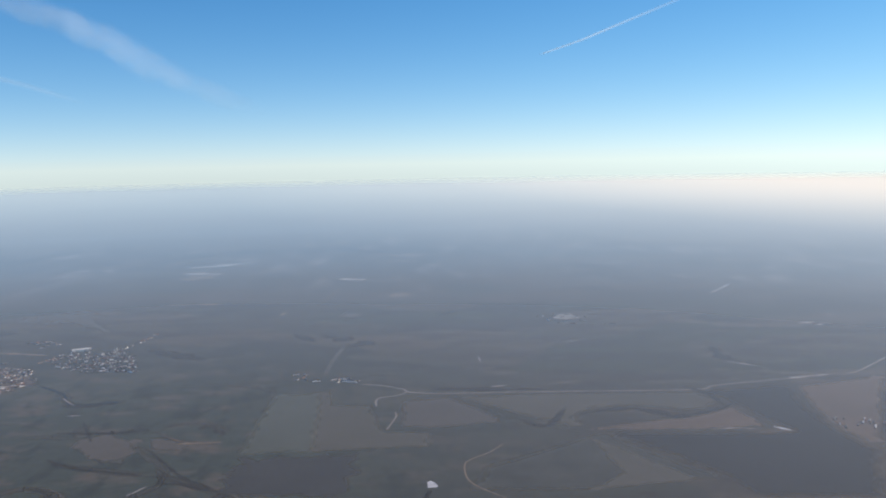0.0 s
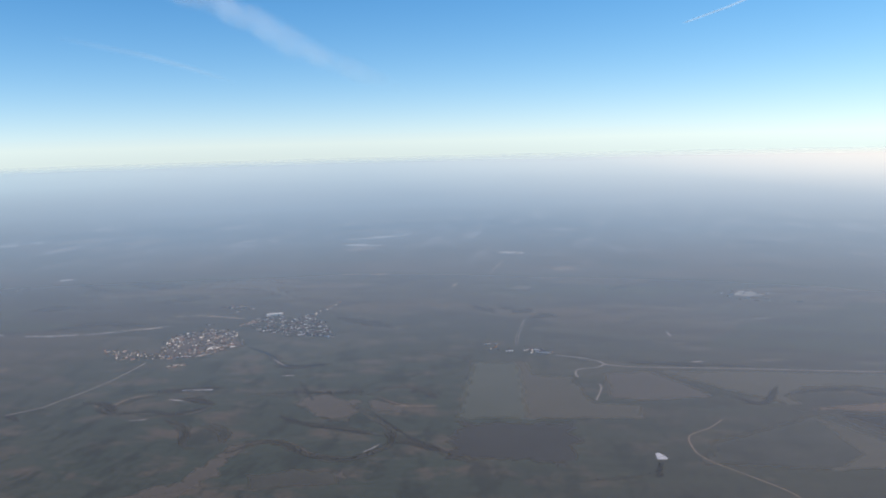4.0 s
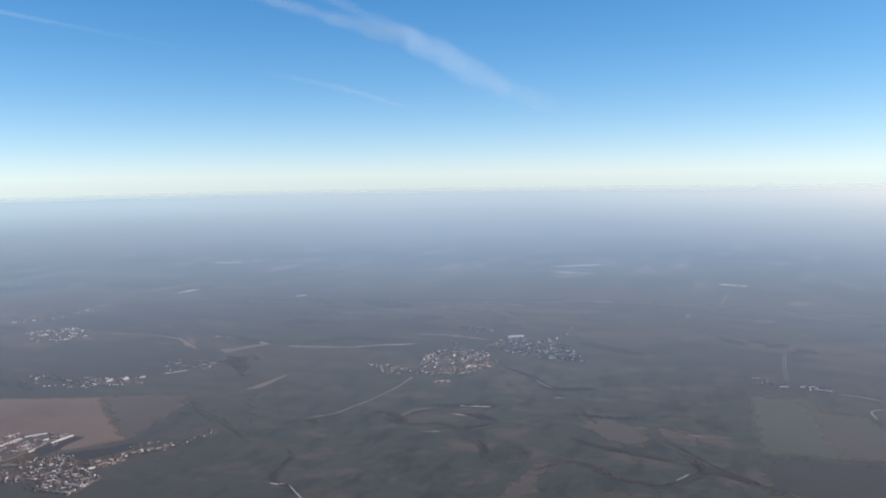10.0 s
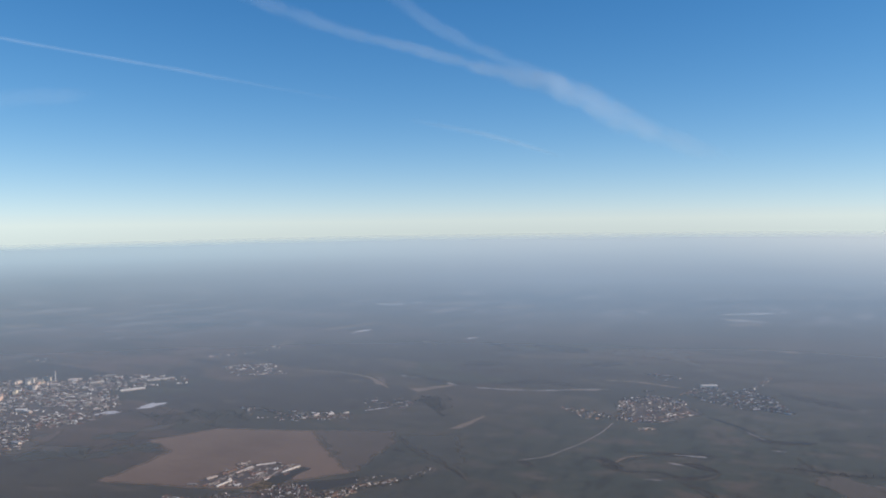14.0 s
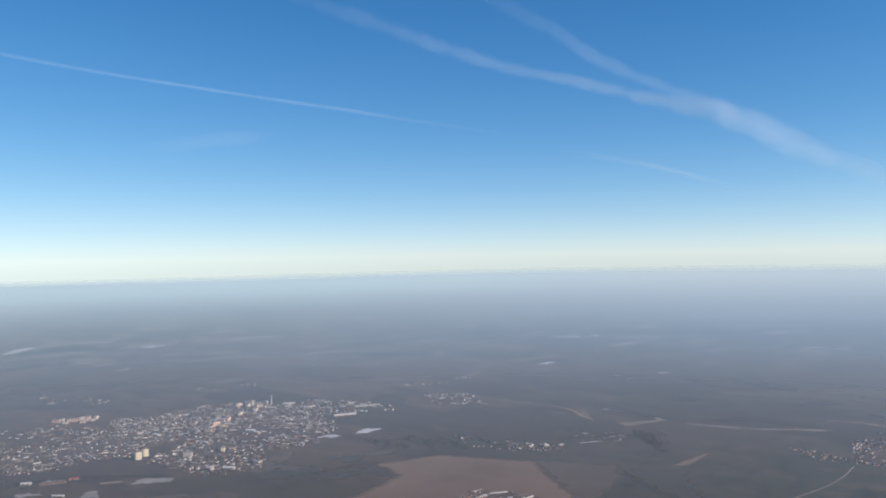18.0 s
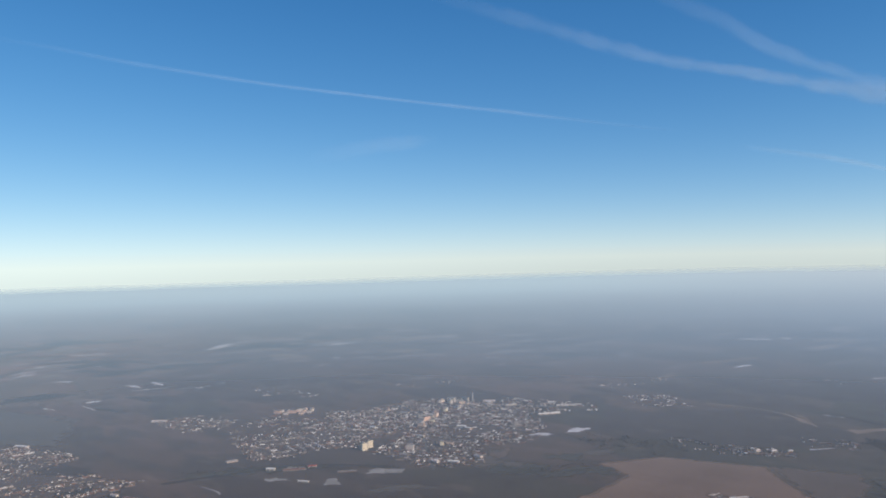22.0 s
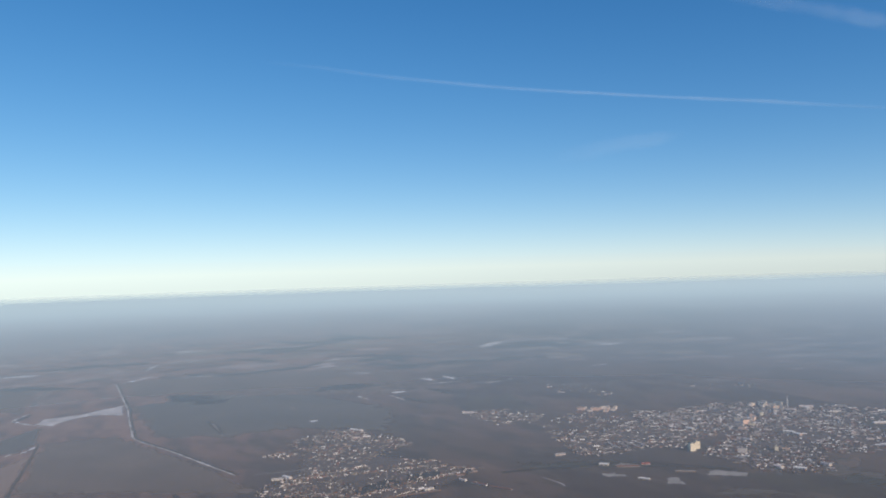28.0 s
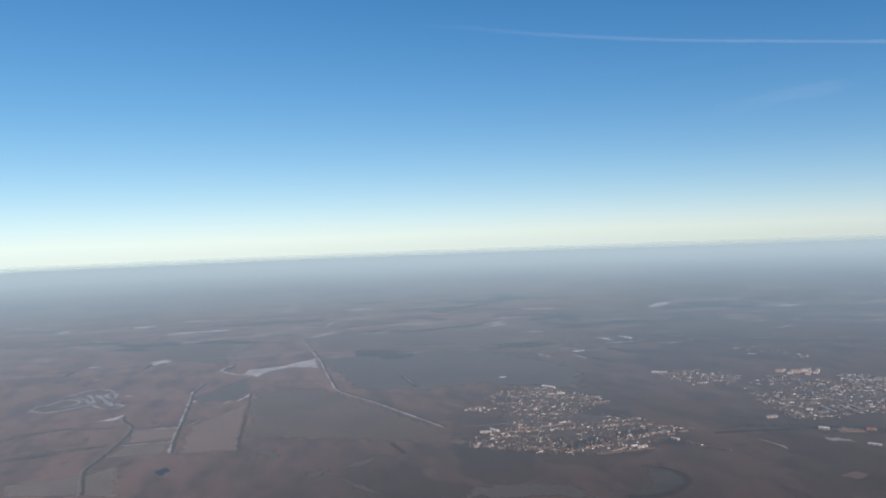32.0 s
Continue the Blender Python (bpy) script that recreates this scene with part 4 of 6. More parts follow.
# ---- hedges, belts and woods ----
GULLIES = [[(-462, 618), (-449, 604), (-435, 589), (-463, 607)], [(-444, 604), (-429, 631), (-403, 652), (-371, 664)], [(-424, 591), (-388, 585), (-366, 596), (-361, 616), (-380, 630), (-399, 626)], [(-386, 581), (-362, 565), (-349, 542), (-346, 527)], [(-348, 566), (-322, 552), (-316, 529)], [(-234, 654), (-215, 634), (-190, 622), (-169, 620)], [(-231, 664), (-212, 674), (-182, 660), (-172, 645)], [(-273, 580), (-238, 563), (-211, 556)], [(-244, 623), (-223, 597), (-200, 572), (-192, 553), (-169, 532)], [(-300, 536), (-280, 537), (-250, 524)], [(-655, 603), (-631, 577), (-599, 557), (-569, 538), (-543, 516)]] + [[(-402, 805), (-382, 789), (-361, 769), (-349, 748), (-335, 735), (-298, 740)], [(-305, 513), (-289, 533), (-272, 534), (-251, 517), (-234, 509), (-217, 508), (-204, 520), (-193, 539), (-198, 559)], [(-196, 559), (-178, 544), (-148, 520), (-118, 501)], [(-276, 578), (-248, 571), (-212, 561)], [(-463, 616), (-436, 589), (-428, 593)], [(-380, 574), (-359, 557), (-344, 526), (-333, 517)], [(-343, 571), (-322, 551), (-319, 531)],
           [(-254, 789), (-209, 791), (-163, 770), (-158, 742)], [(-340, 640), (-321, 645), (-290, 638)], [(8, 743), (30, 713), (50, 679), (65, 653), (94, 639), (114, 625)]] + [[(121, 676), (164, 690), (195, 686), (211, 670)], [(-654, 598), (-626, 572), (-585, 547), (-559, 532), (-533, 508)], [(-473, 443), (-479, 455), (-484, 485), (-487, 496)]]
for i, points in enumerate(GULLIES):
    band("gully", points, 6.0, MUD, "dry grassy gully with scrub", 0.5, taper=True)
    trees("scrub_belt", along(points, 1.1, 3.0, 30 + i, 0.7), "dark leafless scrub along a gully", 3.2, 60 + i)
HEDGES = [[(-1637, -328), (-1579, -340), (-1522, -343), (-1425, -348), (-1329, -354), (-1263, -356)], [(-1543, -268), (-1411, -280), (-1301, -291), (-1242, -295)], [(-1379, -402), (-1380, -381), (-1379, -350), (-1404, -334)], [(-1315, -407), (-1314, -383), (-1313, -358)], [(-1300, -512), (-1305, -483), (-1314, -458), (-1317, -420)], [(-1388, -532), (-1416, -493), (-1399, -422)], [(-1458, -420), (-1430, -417), (-1391, -405), (-1340, -410), (-1267, -423), (-1226, -431), (-1151, -423)], [(-2086, -143), (-1887, -147), (-1766, -149), (-1665, -155), (-1565, -160), (-1501, -160), (-1408, -131), (-1330, -110), (-1254, -89)], [(-2075, -260), (-1981, -270), (-1879, -281)]] + [[(-1578, -60), (-1519, -61), (-1476, -61)], [(-1209, -152), (-1170, -149)], [(-288, 651), (-263, 653), (-240, 657)], [(-8, 518), (-11, 494)], [(-1291, -510), (-1298, -487), (-1306, -452), (-1314, -430)], [(-1380, -530), (-1403, -502), (-1418, -469)]]

for i, points in enumerate(HEDGES):
    points = beside(points, 3.5) if i in (6, 7) else points
    band("hedge_bank", points, 2.4, DARK, "dark grassy bank under a hedge", 0.4)
    trees("hedgerow", along(points, 1.0, 2.6, 130 + i, 0.9), "dark leafless hedgerow between fields", 5.0, 160 + i)
    if i in (0, 2, 3, 7, 8):
        band("snow_drift", beside(points, -3.2), 2.0, CLODS, "narrow drift of snow along a hedge", 1.3)
for i, points in enumerate([[(-894, 417), (-889, 449), (-879, 480)], [(-1139, 177), (-1120, 205), (-1108, 236), (-1074, 272), (-1038, 306), (-1001, 340)]]):
    trees("tree_belt", along(points, 0.9, 6.0, 200 + i, 0.8), "dark leafless tree belt", 5.0, 210 + i)
for i, poly in enumerate([[(-724, 763), (-714, 788), (-671, 735), (-662, 699), (-690, 719)], [(-976, 561), (-950, 590), (-872, 624), (-847, 608), (-855, 562), (-922, 543)]]):
    trees("wood", [(x + noise.noise((x * 0.05, y * 0.05, 3)) * 30, y + noise.noise((x * 0.05, y * 0.05, 8)) * 30) for x, y in within(poly, (520, 1300)[i], 220 + i)], "dark leafless wood", 4.6, 230 + i)

# streaks on the plain: old snow in the lee of banks, pale stubble, and dark scrub or fallow


def streak(kind, points, width):
    away = math.hypot(points[0][0] - MID[0], points[0][1] - MID[1])
    seed = 1000 + abs(int(points[0][0] * 7 + points[0][1] * 3)) % 9000
    if kind == "snow":
        band("snow_drift", points, width * 0.6 if away > 2000 else min(width * 0.55, 18.0), THIN if away < 1200 else SNOW if seed % 2 else CLODS, "far drift of old snow on the plain" if away > 1400 else "narrow drift of old snow along a bank", 0.7, taper=True)
    elif kind == "pale":
        band("stubble_strip", points, width, FALLOW if 15 < width and away < 1400 else TAN, "pale strip of stubble on the plain", 0.6, "field", taper=True)
    else:
        band("scrub_bank" if width < 30 else "fallow_belt", points, width, MUD if width > 12 and away < 1000 else DARK, "dark scrubby bank across the plain" if width < 30 else "far dark belt of fallow and woods", 0.6, taper=True)
        trees("scrub_belt", along(points, 1.1 if away < 1400 else 3.5, min(6.0, 2.0 if width < 6 else 2.6 + width * 0.25), seed, 0.7), "dark leafless scrub on a bank", 3.2 if away < 1400 else 7.0, seed)


# early plain
for kind, width, points in [("snow", 40.8, [(-538, 1749), (-478, 1783), (-408, 1839)]), ("snow", 26.2, [(-516, 1663), (-471, 1659)]), ("pale", 39.4, [(-489, 1561), (-449, 1623)]),
                            ("snow", 32.0, [(-771, 1733), (-743, 1740)]), ("snow", 23.9, [(-720, 1738), (-689, 1735)]), ("pale", 69.8, [(-604, 1156), (-560, 1190), (-495, 1168)]),
                            ("pale", 21.5, [(-425, 1282), (-341, 1276)]), ("dark", 15.7, [(-347, 959), (-262, 900)]), ("dark", 11.0, [(-186, 1035), (-150, 982)]),
                            ("dark", 22.9, [(-148, 1022), (-107, 986)]), ("dark", 19.1, [(-105, 952), (-80, 979)]), ("pale", 7.7, [(-228, 1148), (-223, 1198)]),
                            ("pale", 5.0, [(-181, 1265), (-175, 1350), (-166, 1445)]), ("pale", 28.9, [(-145, 1147), (-111, 1163)]), ("snow", 56.2, [(-187, 1535), (-134, 1515)]),
                            ("pale", 42.9, [(-77, 1336), (-44, 1322)]), ("snow", 5.6, [(50, 765), (67, 769)]), ("snow", 4.0, [(44, 888), (46, 865)])]:
    streak(kind, points, width)
# early plain, continued
for kind, width, points in [("dark", 10.0, [(-7, 761), (52, 755), (105, 752)]), ("dark", 10.3, [(-1, 1135), (25, 1169)])]:
    streak(kind, points, width)
# early east
for kind, width, points in [("snow", 12.5, [(305, 842), (320, 828), (332, 816), (333, 802)]), ("dark", 11.6, [(313, 913), (307, 862), (319, 840), (339, 825)]), ("dark", 7.7, [(108, 662), (118, 673), (162, 686), (187, 673), (198, 660), (239, 678), (264, 700)]),
                            ("snow", 4.1, [(216, 627), (236, 628), (252, 625)]), ("snow", 8.8, [(425, 1266), (461, 1314), (501, 1372)]), ("snow", 29.2, [(644, 1569), (657, 1552)]),
                            ("pale", 16.3, [(130, 947), (175, 961)]), ("dark", 6.1, [(231, 750), (246, 725), (247, 687)]), ("dark", 23.7, [(192, 1352), (297, 1357)]),
                            ("dark", 5.8, [(110, 691), (87, 645), (63, 668)]), ("snow", 8.6, [(464, 1030), (489, 1036)]), ("snow", 10.6, [(484, 1018), (510, 1028)]),
                            ("snow", 11.6, [(529, 1092), (535, 1075)])]:
    streak(kind, points, width)
# middle far
for kind, width, points in [("snow", 48.9, [(-1365, 1680), (-1325, 1671), (-1296, 1697)]), ("snow", 34.0, [(-1291, 1744), (-1264, 1734)]), ("pale", 58.5, [(-1197, 1692), (-1177, 1827)]),
                            ("pale", 75.0, [(-1022, 1683), (-988, 1801)]), ("snow", 22.5, [(-1120, 1203), (-1117, 1230), (-1112, 1257)]), ("pale", 14.8, [(-1146, 1023), (-1162, 1079)]),
                            ("snow", 25.2, [(-887, 1218), (-873, 1238)]), ("dark", 18.3, [(-843, 1205), (-755, 1126)]), ("dark", 37.0, [(-749, 1204), (-641, 1151)]),
                            ("snow", 44.4, [(-776, 1722), (-748, 1735)]), ("pale", 18.1, [(-596, 1168), (-552, 1206), (-493, 1140), (-438, 1073)]), ("pale", 9.5, [(-557, 952), (-518, 958), (-458, 942)]),
                            ("pale", 13.0, [(-585, 876), (-542, 892)]), ("snow", 56.4, [(-514, 1650), (-432, 1646)]), ("dark", 22.9, [(-779, 987), (-724, 1007)]),
                            ("dark", 22.1, [(-617, 1040), (-564, 1083)]), ("snow", 9.5, [(-816, 873), (-789, 871)])]:
    streak(kind, points, width)
# middle far, continued
for kind, width, points in [("dark", 7.9, [(-826, 886), (-786, 878), (-742, 858), (-723, 851)]), ("snow", 7.4, [(-736, 855), (-717, 845)]), ("dark", 14.4, [(-680, 871), (-629, 906), (-572, 901)])]:
    streak(kind, points, width)
# western plain beyond the small town
for kind, width, points in [("pale", 51.5, [(-2745, 497), (-2724, 594)]),
                            ("pale", 51.3, [(-2687, 598), (-2653, 676)]),
                            ("pale", 35.7, [(-2543, 428), (-2535, 469)]),
                            ("pale", 33.2, [(-2472, 305), (-2489, 350)]),
                            ("snow", 18.4, [(-1808, 363), (-1755, 368)]),
                            ("pale", 16.2, [(-1885, 414), (-1835, 410)]),
                            ("snow", 18.8, [(-1809, 410), (-1750, 405)]),
                            ("pale", 20.9, [(-1649, 184), (-1642, 194)]),
                            ("pale", 9.5, [(-1629, 68), (-1605, 69)]),
                            ("pale", 52.6, [(-2616, 32), (-2590, 101), (-2567, 153)]),
                            ("pale", 44.6, [(-2761, 106), (-2722, 159)]),
                            ("pale", 47.5, [(-2414, 20), (-2365, 91)]),
                            ("pale", 22.2, [(-2130, 25), (-2098, 37)])]:
    streak(kind, points, width)
# western plain beyond the small town, continued
for kind, width, points in [("pale", 34.2, [(-2383, -23), (-2375, 27)]),
                            ("pale", 3.0, [(-1576, -61), (-1471, -61)]),
                            ("dark", 38.2, [(-2587, 11), (-2603, 30)]),
                            ("dark", 3, [(-2111, 59), (-1852, 53)]),
                            ("dark", 63.9, [(-2120, 354), (-2173, 434), (-2054, 445)]),
                            ("dark", 3, [(-1904, 309), (-1748, 279)]),
                            ("dark", 13.0, [(-1611, 244), (-1532, 259)]),
                            ("dark", 44.9, [(-1754, 134), (-1781, 205), (-1759, 268)]),
                            ("dark", 37.9, [(-2698, 249), (-2686, 295)]),
                            ("dark", 58.4, [(-1866, -72), (-1731, -15)]),
                            ("pale", 64.6, [(-2041, 229), (-2049, 331)])]:
    streak(kind, points, width)
# middle near
for kind, width, points in [("dark", 5.1, [(-641, 563), (-623, 558)]), ("dark", 2.4, [(-653, 596), (-622, 568), (-584, 544), (-560, 529), (-533, 506)]), ("pale", 1.6, [(-564, 535), (-535, 508)]),
                            ("snow", 4.4, [(-411, 573), (-398, 577)]), ("snow", 6.1, [(-394, 656), (-379, 657)]), ("snow", 4.5, [(-404, 627), (-390, 624)]),
                            ("dark", 6.5, [(-389, 630), (-374, 623), (-361, 615)]), ("dark", 5.3, [(-424, 645), (-390, 652)]), ("pale", 4.3, [(-461, 606), (-446, 606), (-440, 627), (-425, 640)]),
                            ("dark", 6.2, [(-453, 595), (-431, 587), (-405, 596), (-382, 590), (-360, 612)]), ("dark", 4.2, [(-294, 592), (-269, 574), (-238, 566), (-210, 556), (-192, 550)]), ("dark", 2.6, [(-232, 617), (-210, 590), (-180, 550), (-161, 535), (-135, 514)]),
                            ("pale", 5.1, [(-206, 622), (-172, 623)])]:
    streak(kind, points, width)
# middle near, continued
for kind, width, points in [("dark", 8.5, [(-200, 657), (-191, 663), (-175, 641)]), ("dark", 3.9, [(-316, 654), (-258, 650)]), ("dark", 5.3, [(-413, 650), (-365, 661)]),
                            ("snow", 5.0, [(-330, 702), (-317, 702)]), ("dark", 1.8, [(-307, 685), (-278, 632)]),
                            ("dark", 3.6, [(-521, 579), (-500, 565)]),
                            ("dark", 6.5, [(-474, 612), (-453, 611), (-436, 592)]), ("dark", 8.2, [(-353, 734), (-324, 731), (-293, 744)])]:
    streak(kind, points, width)
# town side
for kind, width, points in [("snow", 4.0, [(-1086, 166), (-1058, 169), (-1047, 166)]), ("dark", 23.8, [(-1134, 154), (-1115, 207), (-1087, 257), (-1057, 292)]), ("pale", 19.1, [(-918, 502), (-901, 521), (-894, 552)]),
                            ("dark", 20.6, [(-931, 469), (-909, 488), (-906, 505)]), ("dark", 19.8, [(-880, 430), (-867, 454), (-829, 465)]), ("pale", 17.4, [(-977, 465), (-985, 438), (-949, 408), (-951, 439)]),
                            ("pale", 19.1, [(-958, 264), (-942, 303), (-910, 322)]), ("dark", 30.4, [(-927, 384), (-916, 420), (-877, 422)]), ("pale", 15.9, [(-964, 401), (-942, 426), (-912, 421)]),
                            ("dark", 18.8, [(-877, 411), (-863, 457), (-847, 481)])]:
    streak(kind, points, width)
# west belts
for kind, width, points in [("dark", 47.6, [(-2220, -627), (-2247, -572), (-2238, -529), (-2144, -438), (-2148, -346), (-2034, -170)]), ("snow", 32.2, [(-2270, -550), (-2271, -537)]), ("snow", 27.5, [(-2151, -379), (-2161, -337)]),
                            ("dark", 9.4, [(-1818, -425), (-1866, -416), (-1918, -405)]), ("snow", 55.5, [(-1869, -410), (-1914, -400), (-1867, -386)]), ("dark", 9.2, [(-1797, -540), (-1856, -530), (-1907, -516)]),
                            ("snow", 20.1, [(-1892, -513), (-1896, -498)]), ("dark", 8.0, [(-1731, -304), (-1793, -281)]), ("dark", 4.2, [(-1891, -282), (-1996, -270), (-2100, -258)]),
                            ("snow", 3.2, [(-1875, -279), (-1986, -267), (-2098, -254)]), ("snow", 16.8, [(-1445, -447), (-1449, -430), (-1467, -419)]), ("snow", 16.7, [(-1596, -430), (-1595, -420)]),
                            ("dark", 3.1, [(-1542, -343), (-1597, -339), (-1628, -333)]), ("snow", 8.9, [(-1621, -336), (-1638, -327)])]:
    streak(kind, points, width)
# west belts, continued
for kind, width, points in [("snow", 12.9, [(-1519, -342), (-1524, -324), (-1543, -309)]), ("snow", 8.1, [(-1487, -304), (-1504, -293)]), ("snow", 7.7, [(-1494, -289), (-1508, -280), (-1544, -267)]),
                            ("snow", 3.5, [(-1290, -366), (-1310, -359), (-1338, -358)])]:
    streak(kind, points, width)
# west far
for kind, width, points in [("snow", 49.5, [(-2512, -497), (-2525, -443)]), ("snow", 47.0, [(-2330, -425), (-2344, -362), (-2344, -277)]), ("snow", 29.6, [(-2486, -655), (-2553, -638)]),
                            ("dark", 61.8, [(-2444, -220), (-2447, -129)]), ("snow", 38.4, [(-2690, -144), (-2721, -94)]), ("snow", 53.3, [(-2589, -385), (-2605, -327)]),
                            ("dark", 35.7, [(-2452, -328), (-2410, -190)]), ("snow", 17.2, [(-2068, -151), (-2117, -107), (-2163, -65)]), ("snow", 10.7, [(-2260, -71), (-2337, -52), (-2390, -30)]),
                            ("dark", 24.8, [(-2138, -61), (-2097, -16)]), ("snow", 27.4, [(-2102, -23), (-2096, 16), (-2049, 55)]), ("dark", 39.0, [(-2158, -8), (-2087, 61), (-2107, 163)]),
                            ("snow", 60.8, [(-2640, 42), (-2632, 123)]), ("snow", 38.6, [(-2412, 19), (-2376, 87)]), ("dark", 51.1, [(-2435, -130), (-2434, -50)]),
                            ("dark", 71.2, [(-2541, 132), (-2531, 236), (-2538, 364)])]:
    streak(kind, points, width)
# west far, continued
for kind, width, points in [("snow", 45.5, [(-2124, 242), (-2145, 320)]), ("dark", 24.8, [(-2132, 196), (-2086, 226)]), ("snow", 3.3, [(-1568, -58), (-1520, -59), (-1465, -62)]),
                            ("dark", 2.4, [(-1556, -54), (-1509, -56), (-1471, -58)]), ("dark", 2.9, [(-1211, -154), (-1190, -152), (-1167, -151)]), ("snow", 31.2, [(-2237, 723), (-2285, 796)]),
                            ("dark", 90, [(-2194, 732), (-2209, 845), (-2102, 884)]), ("snow", 23.7, [(-1950, 289), (-1926, 309)]), ("snow", 20.1, [(-1667, 249), (-1671, 266)]),
                            ("snow", 12.8, [(-1436, 258), (-1421, 274)]), ("snow", 14.1, [(-1495, 60), (-1498, 72)]), ("dark", 49.4, [(-2087, 362), (-1991, 424), (-1989, 529)]),
                            ("dark", 86.0, [(-2710, 471), (-2710, 578)]), ("dark", 48.1, [(-2285, 326), (-2223, 446), (-2097, 530)])]:
    streak(kind, points, width)
# west waves
for kind, width, points in [("dark", 44.9, [(-2521, 135), (-2531, 210), (-2452, 269), (-2567, 390), (-2601, 495)]), ("dark", 44.4, [(-2339, 74), (-2358, 154), (-2261, 203)]), ("dark", 32.3, [(-2146, 47), (-2075, 65), (-2075, 103), (-2101, 168), (-2110, 223), (-2201, 315)]),
                            ("dark", 61.1, [(-2773, 327), (-2639, 410), (-2697, 597)]), ("snow", 40.6, [(-2080, 250), (-2096, 279), (-2098, 299)]), ("snow", 32.3, [(-2192, 298), (-2215, 341)]),
                            ("snow", 41.5, [(-1938, 287), (-1940, 314), (-1913, 329)]), ("snow", 34.6, [(-2122, 421), (-2128, 440)]), ("snow", 21.8, [(-1660, 251), (-1669, 272)]),
                            ("snow", 8.7, [(-1639, 235), (-1616, 237), (-1581, 237)]), ("snow", 7.7, [(-1666, 189), (-1632, 195)]), ("dark", 12.6, [(-1676, 310), (-1647, 323), (-1600, 323)]),
                            ("pale", 14.6, [(-1799, 357), (-1741, 365)])]:
    streak(kind, points, width)
# west waves, continued
for kind, width, points in [("snow", 16.0, [(-1496, 62), (-1496, 71)]), ("pale", 80.9, [(-1959, 128), (-1939, 201), (-1846, 233)]),
                            ("pale", 75.5, [(-2526, 172), (-2539, 275)]), ("snow", 51.0, [(-2270, 747), (-2297, 807)]), ("snow", 52.7, [(-2188, 914), (-2178, 956)]),
                            ("dark", 90, [(-2221, 770), (-2205, 884), (-2085, 909)]), ("dark", 54.2, [(-1996, 630), (-1943, 727)]), ("snow", 18.9, [(-1973, 702), (-1982, 721)]),
                            ("dark", 50.7, [(-2011, 492), (-1988, 585)]), ("dark", 45.8, [(-1989, 353), (-1941, 438)]), ("pale", 90, [(-2492, 425), (-2502, 530)]),
                            ("pale", 59.3, [(-2318, 226), (-2361, 322)]), ("dark", 13.8, [(-1876, 412), (-1767, 432)]), ("snow", 66.1, [(-2090, 977), (-2074, 1028)]),
                            ("snow", 46.2, [(-2291, 764), (-2313, 827)]), ("pale", 53.0, [(-2019, 772), (-1896, 793)]), ("dark", 86.4, [(-2270, 1007), (-2213, 1118)])]:
    streak(kind, points, width)
# west waves, continued
for kind, width, points in [("pale", 65.9, [(-1839, 959), (-1802, 1052)]), ("snow", 27.5, [(-1581, 1023), (-1564, 1054)]), ("dark", 58.1, [(-1508, 1131), (-1457, 1218)]),
                            ("pale", 63.3, [(-1857, 1180), (-1817, 1290)]), ("pale", 32.7, [(-1193, 1214), (-1151, 1363)]), ("dark", 36.5, [(-1461, 958), (-1366, 997)])]:
    streak(kind, points, width)

# the stream below the village
streak("dark", [(-498, 504), (-485, 487), (-481, 459), (-474, 442), (-459, 436), (-442, 421), (-426, 404)], 3.0)
band("snow_drift", [(-474, 438), (-468, 437), (-463, 440)], 1.4, SNOW, "thin drift of old snow on a stream bank", 0.5, taper=True)
band("snow_drift", [(-459, 438), (-443, 423), (-426, 405)], 0.9, SNOW, "thin drift of old snow on a stream bank", 0.9)
# the farthest plain: narrow plots, shelter belts and thin snow
rng = np.random.default_rng(41)
for k in range(420):
    a, away = radians(rng.uniform(-32, 106)), 1750 + 1750 * rng.random() ** 0.8
    x, y = MID[0] - math.sin(a) * away, MID[1] + math.cos(a) * away
    turn = a + radians(rng.normal() * 16)
    if 0.26 < a < 0.84 and k % 5 > 1:
        continue                       # the plain behind the large town is plainer
    run, wide = rng.uniform(18, 90) * away / 2000, rng.uniform(6, 26) * (away / 2000) ** 2
    line = [(x - math.cos(turn) * run, y - math.sin(turn) * run), (x + rng.normal() * 9, y + rng.normal() * 9), (x + math.cos(turn) * run, y + math.sin(turn) * run)]
    if k % 8 < 6:
        mat, label = [(TAN, "far pale stubble strip on the plain"), (DARK, "far dark fallow strip on the plain"), (PINK, "far brown ploughed strip on the plain")][k % 3]
        band("field_strip", line, wide * 1.5, mat, label, 0.6, "field", taper=True)
    elif k % 8 == 6 and (a > 0.7 or away > 2300):
        band("snow_drift", line, wide * 0.5, THIN, "far strip of thin snow beside a shelter belt", 0.9, taper=True)
    if k % 6 == 1:
        trees("shelter_belt", along(line, 5.0, 8.0, 500 + k, 0.6), "far dark shelter belt across the plain", 10.0, 600 + k)

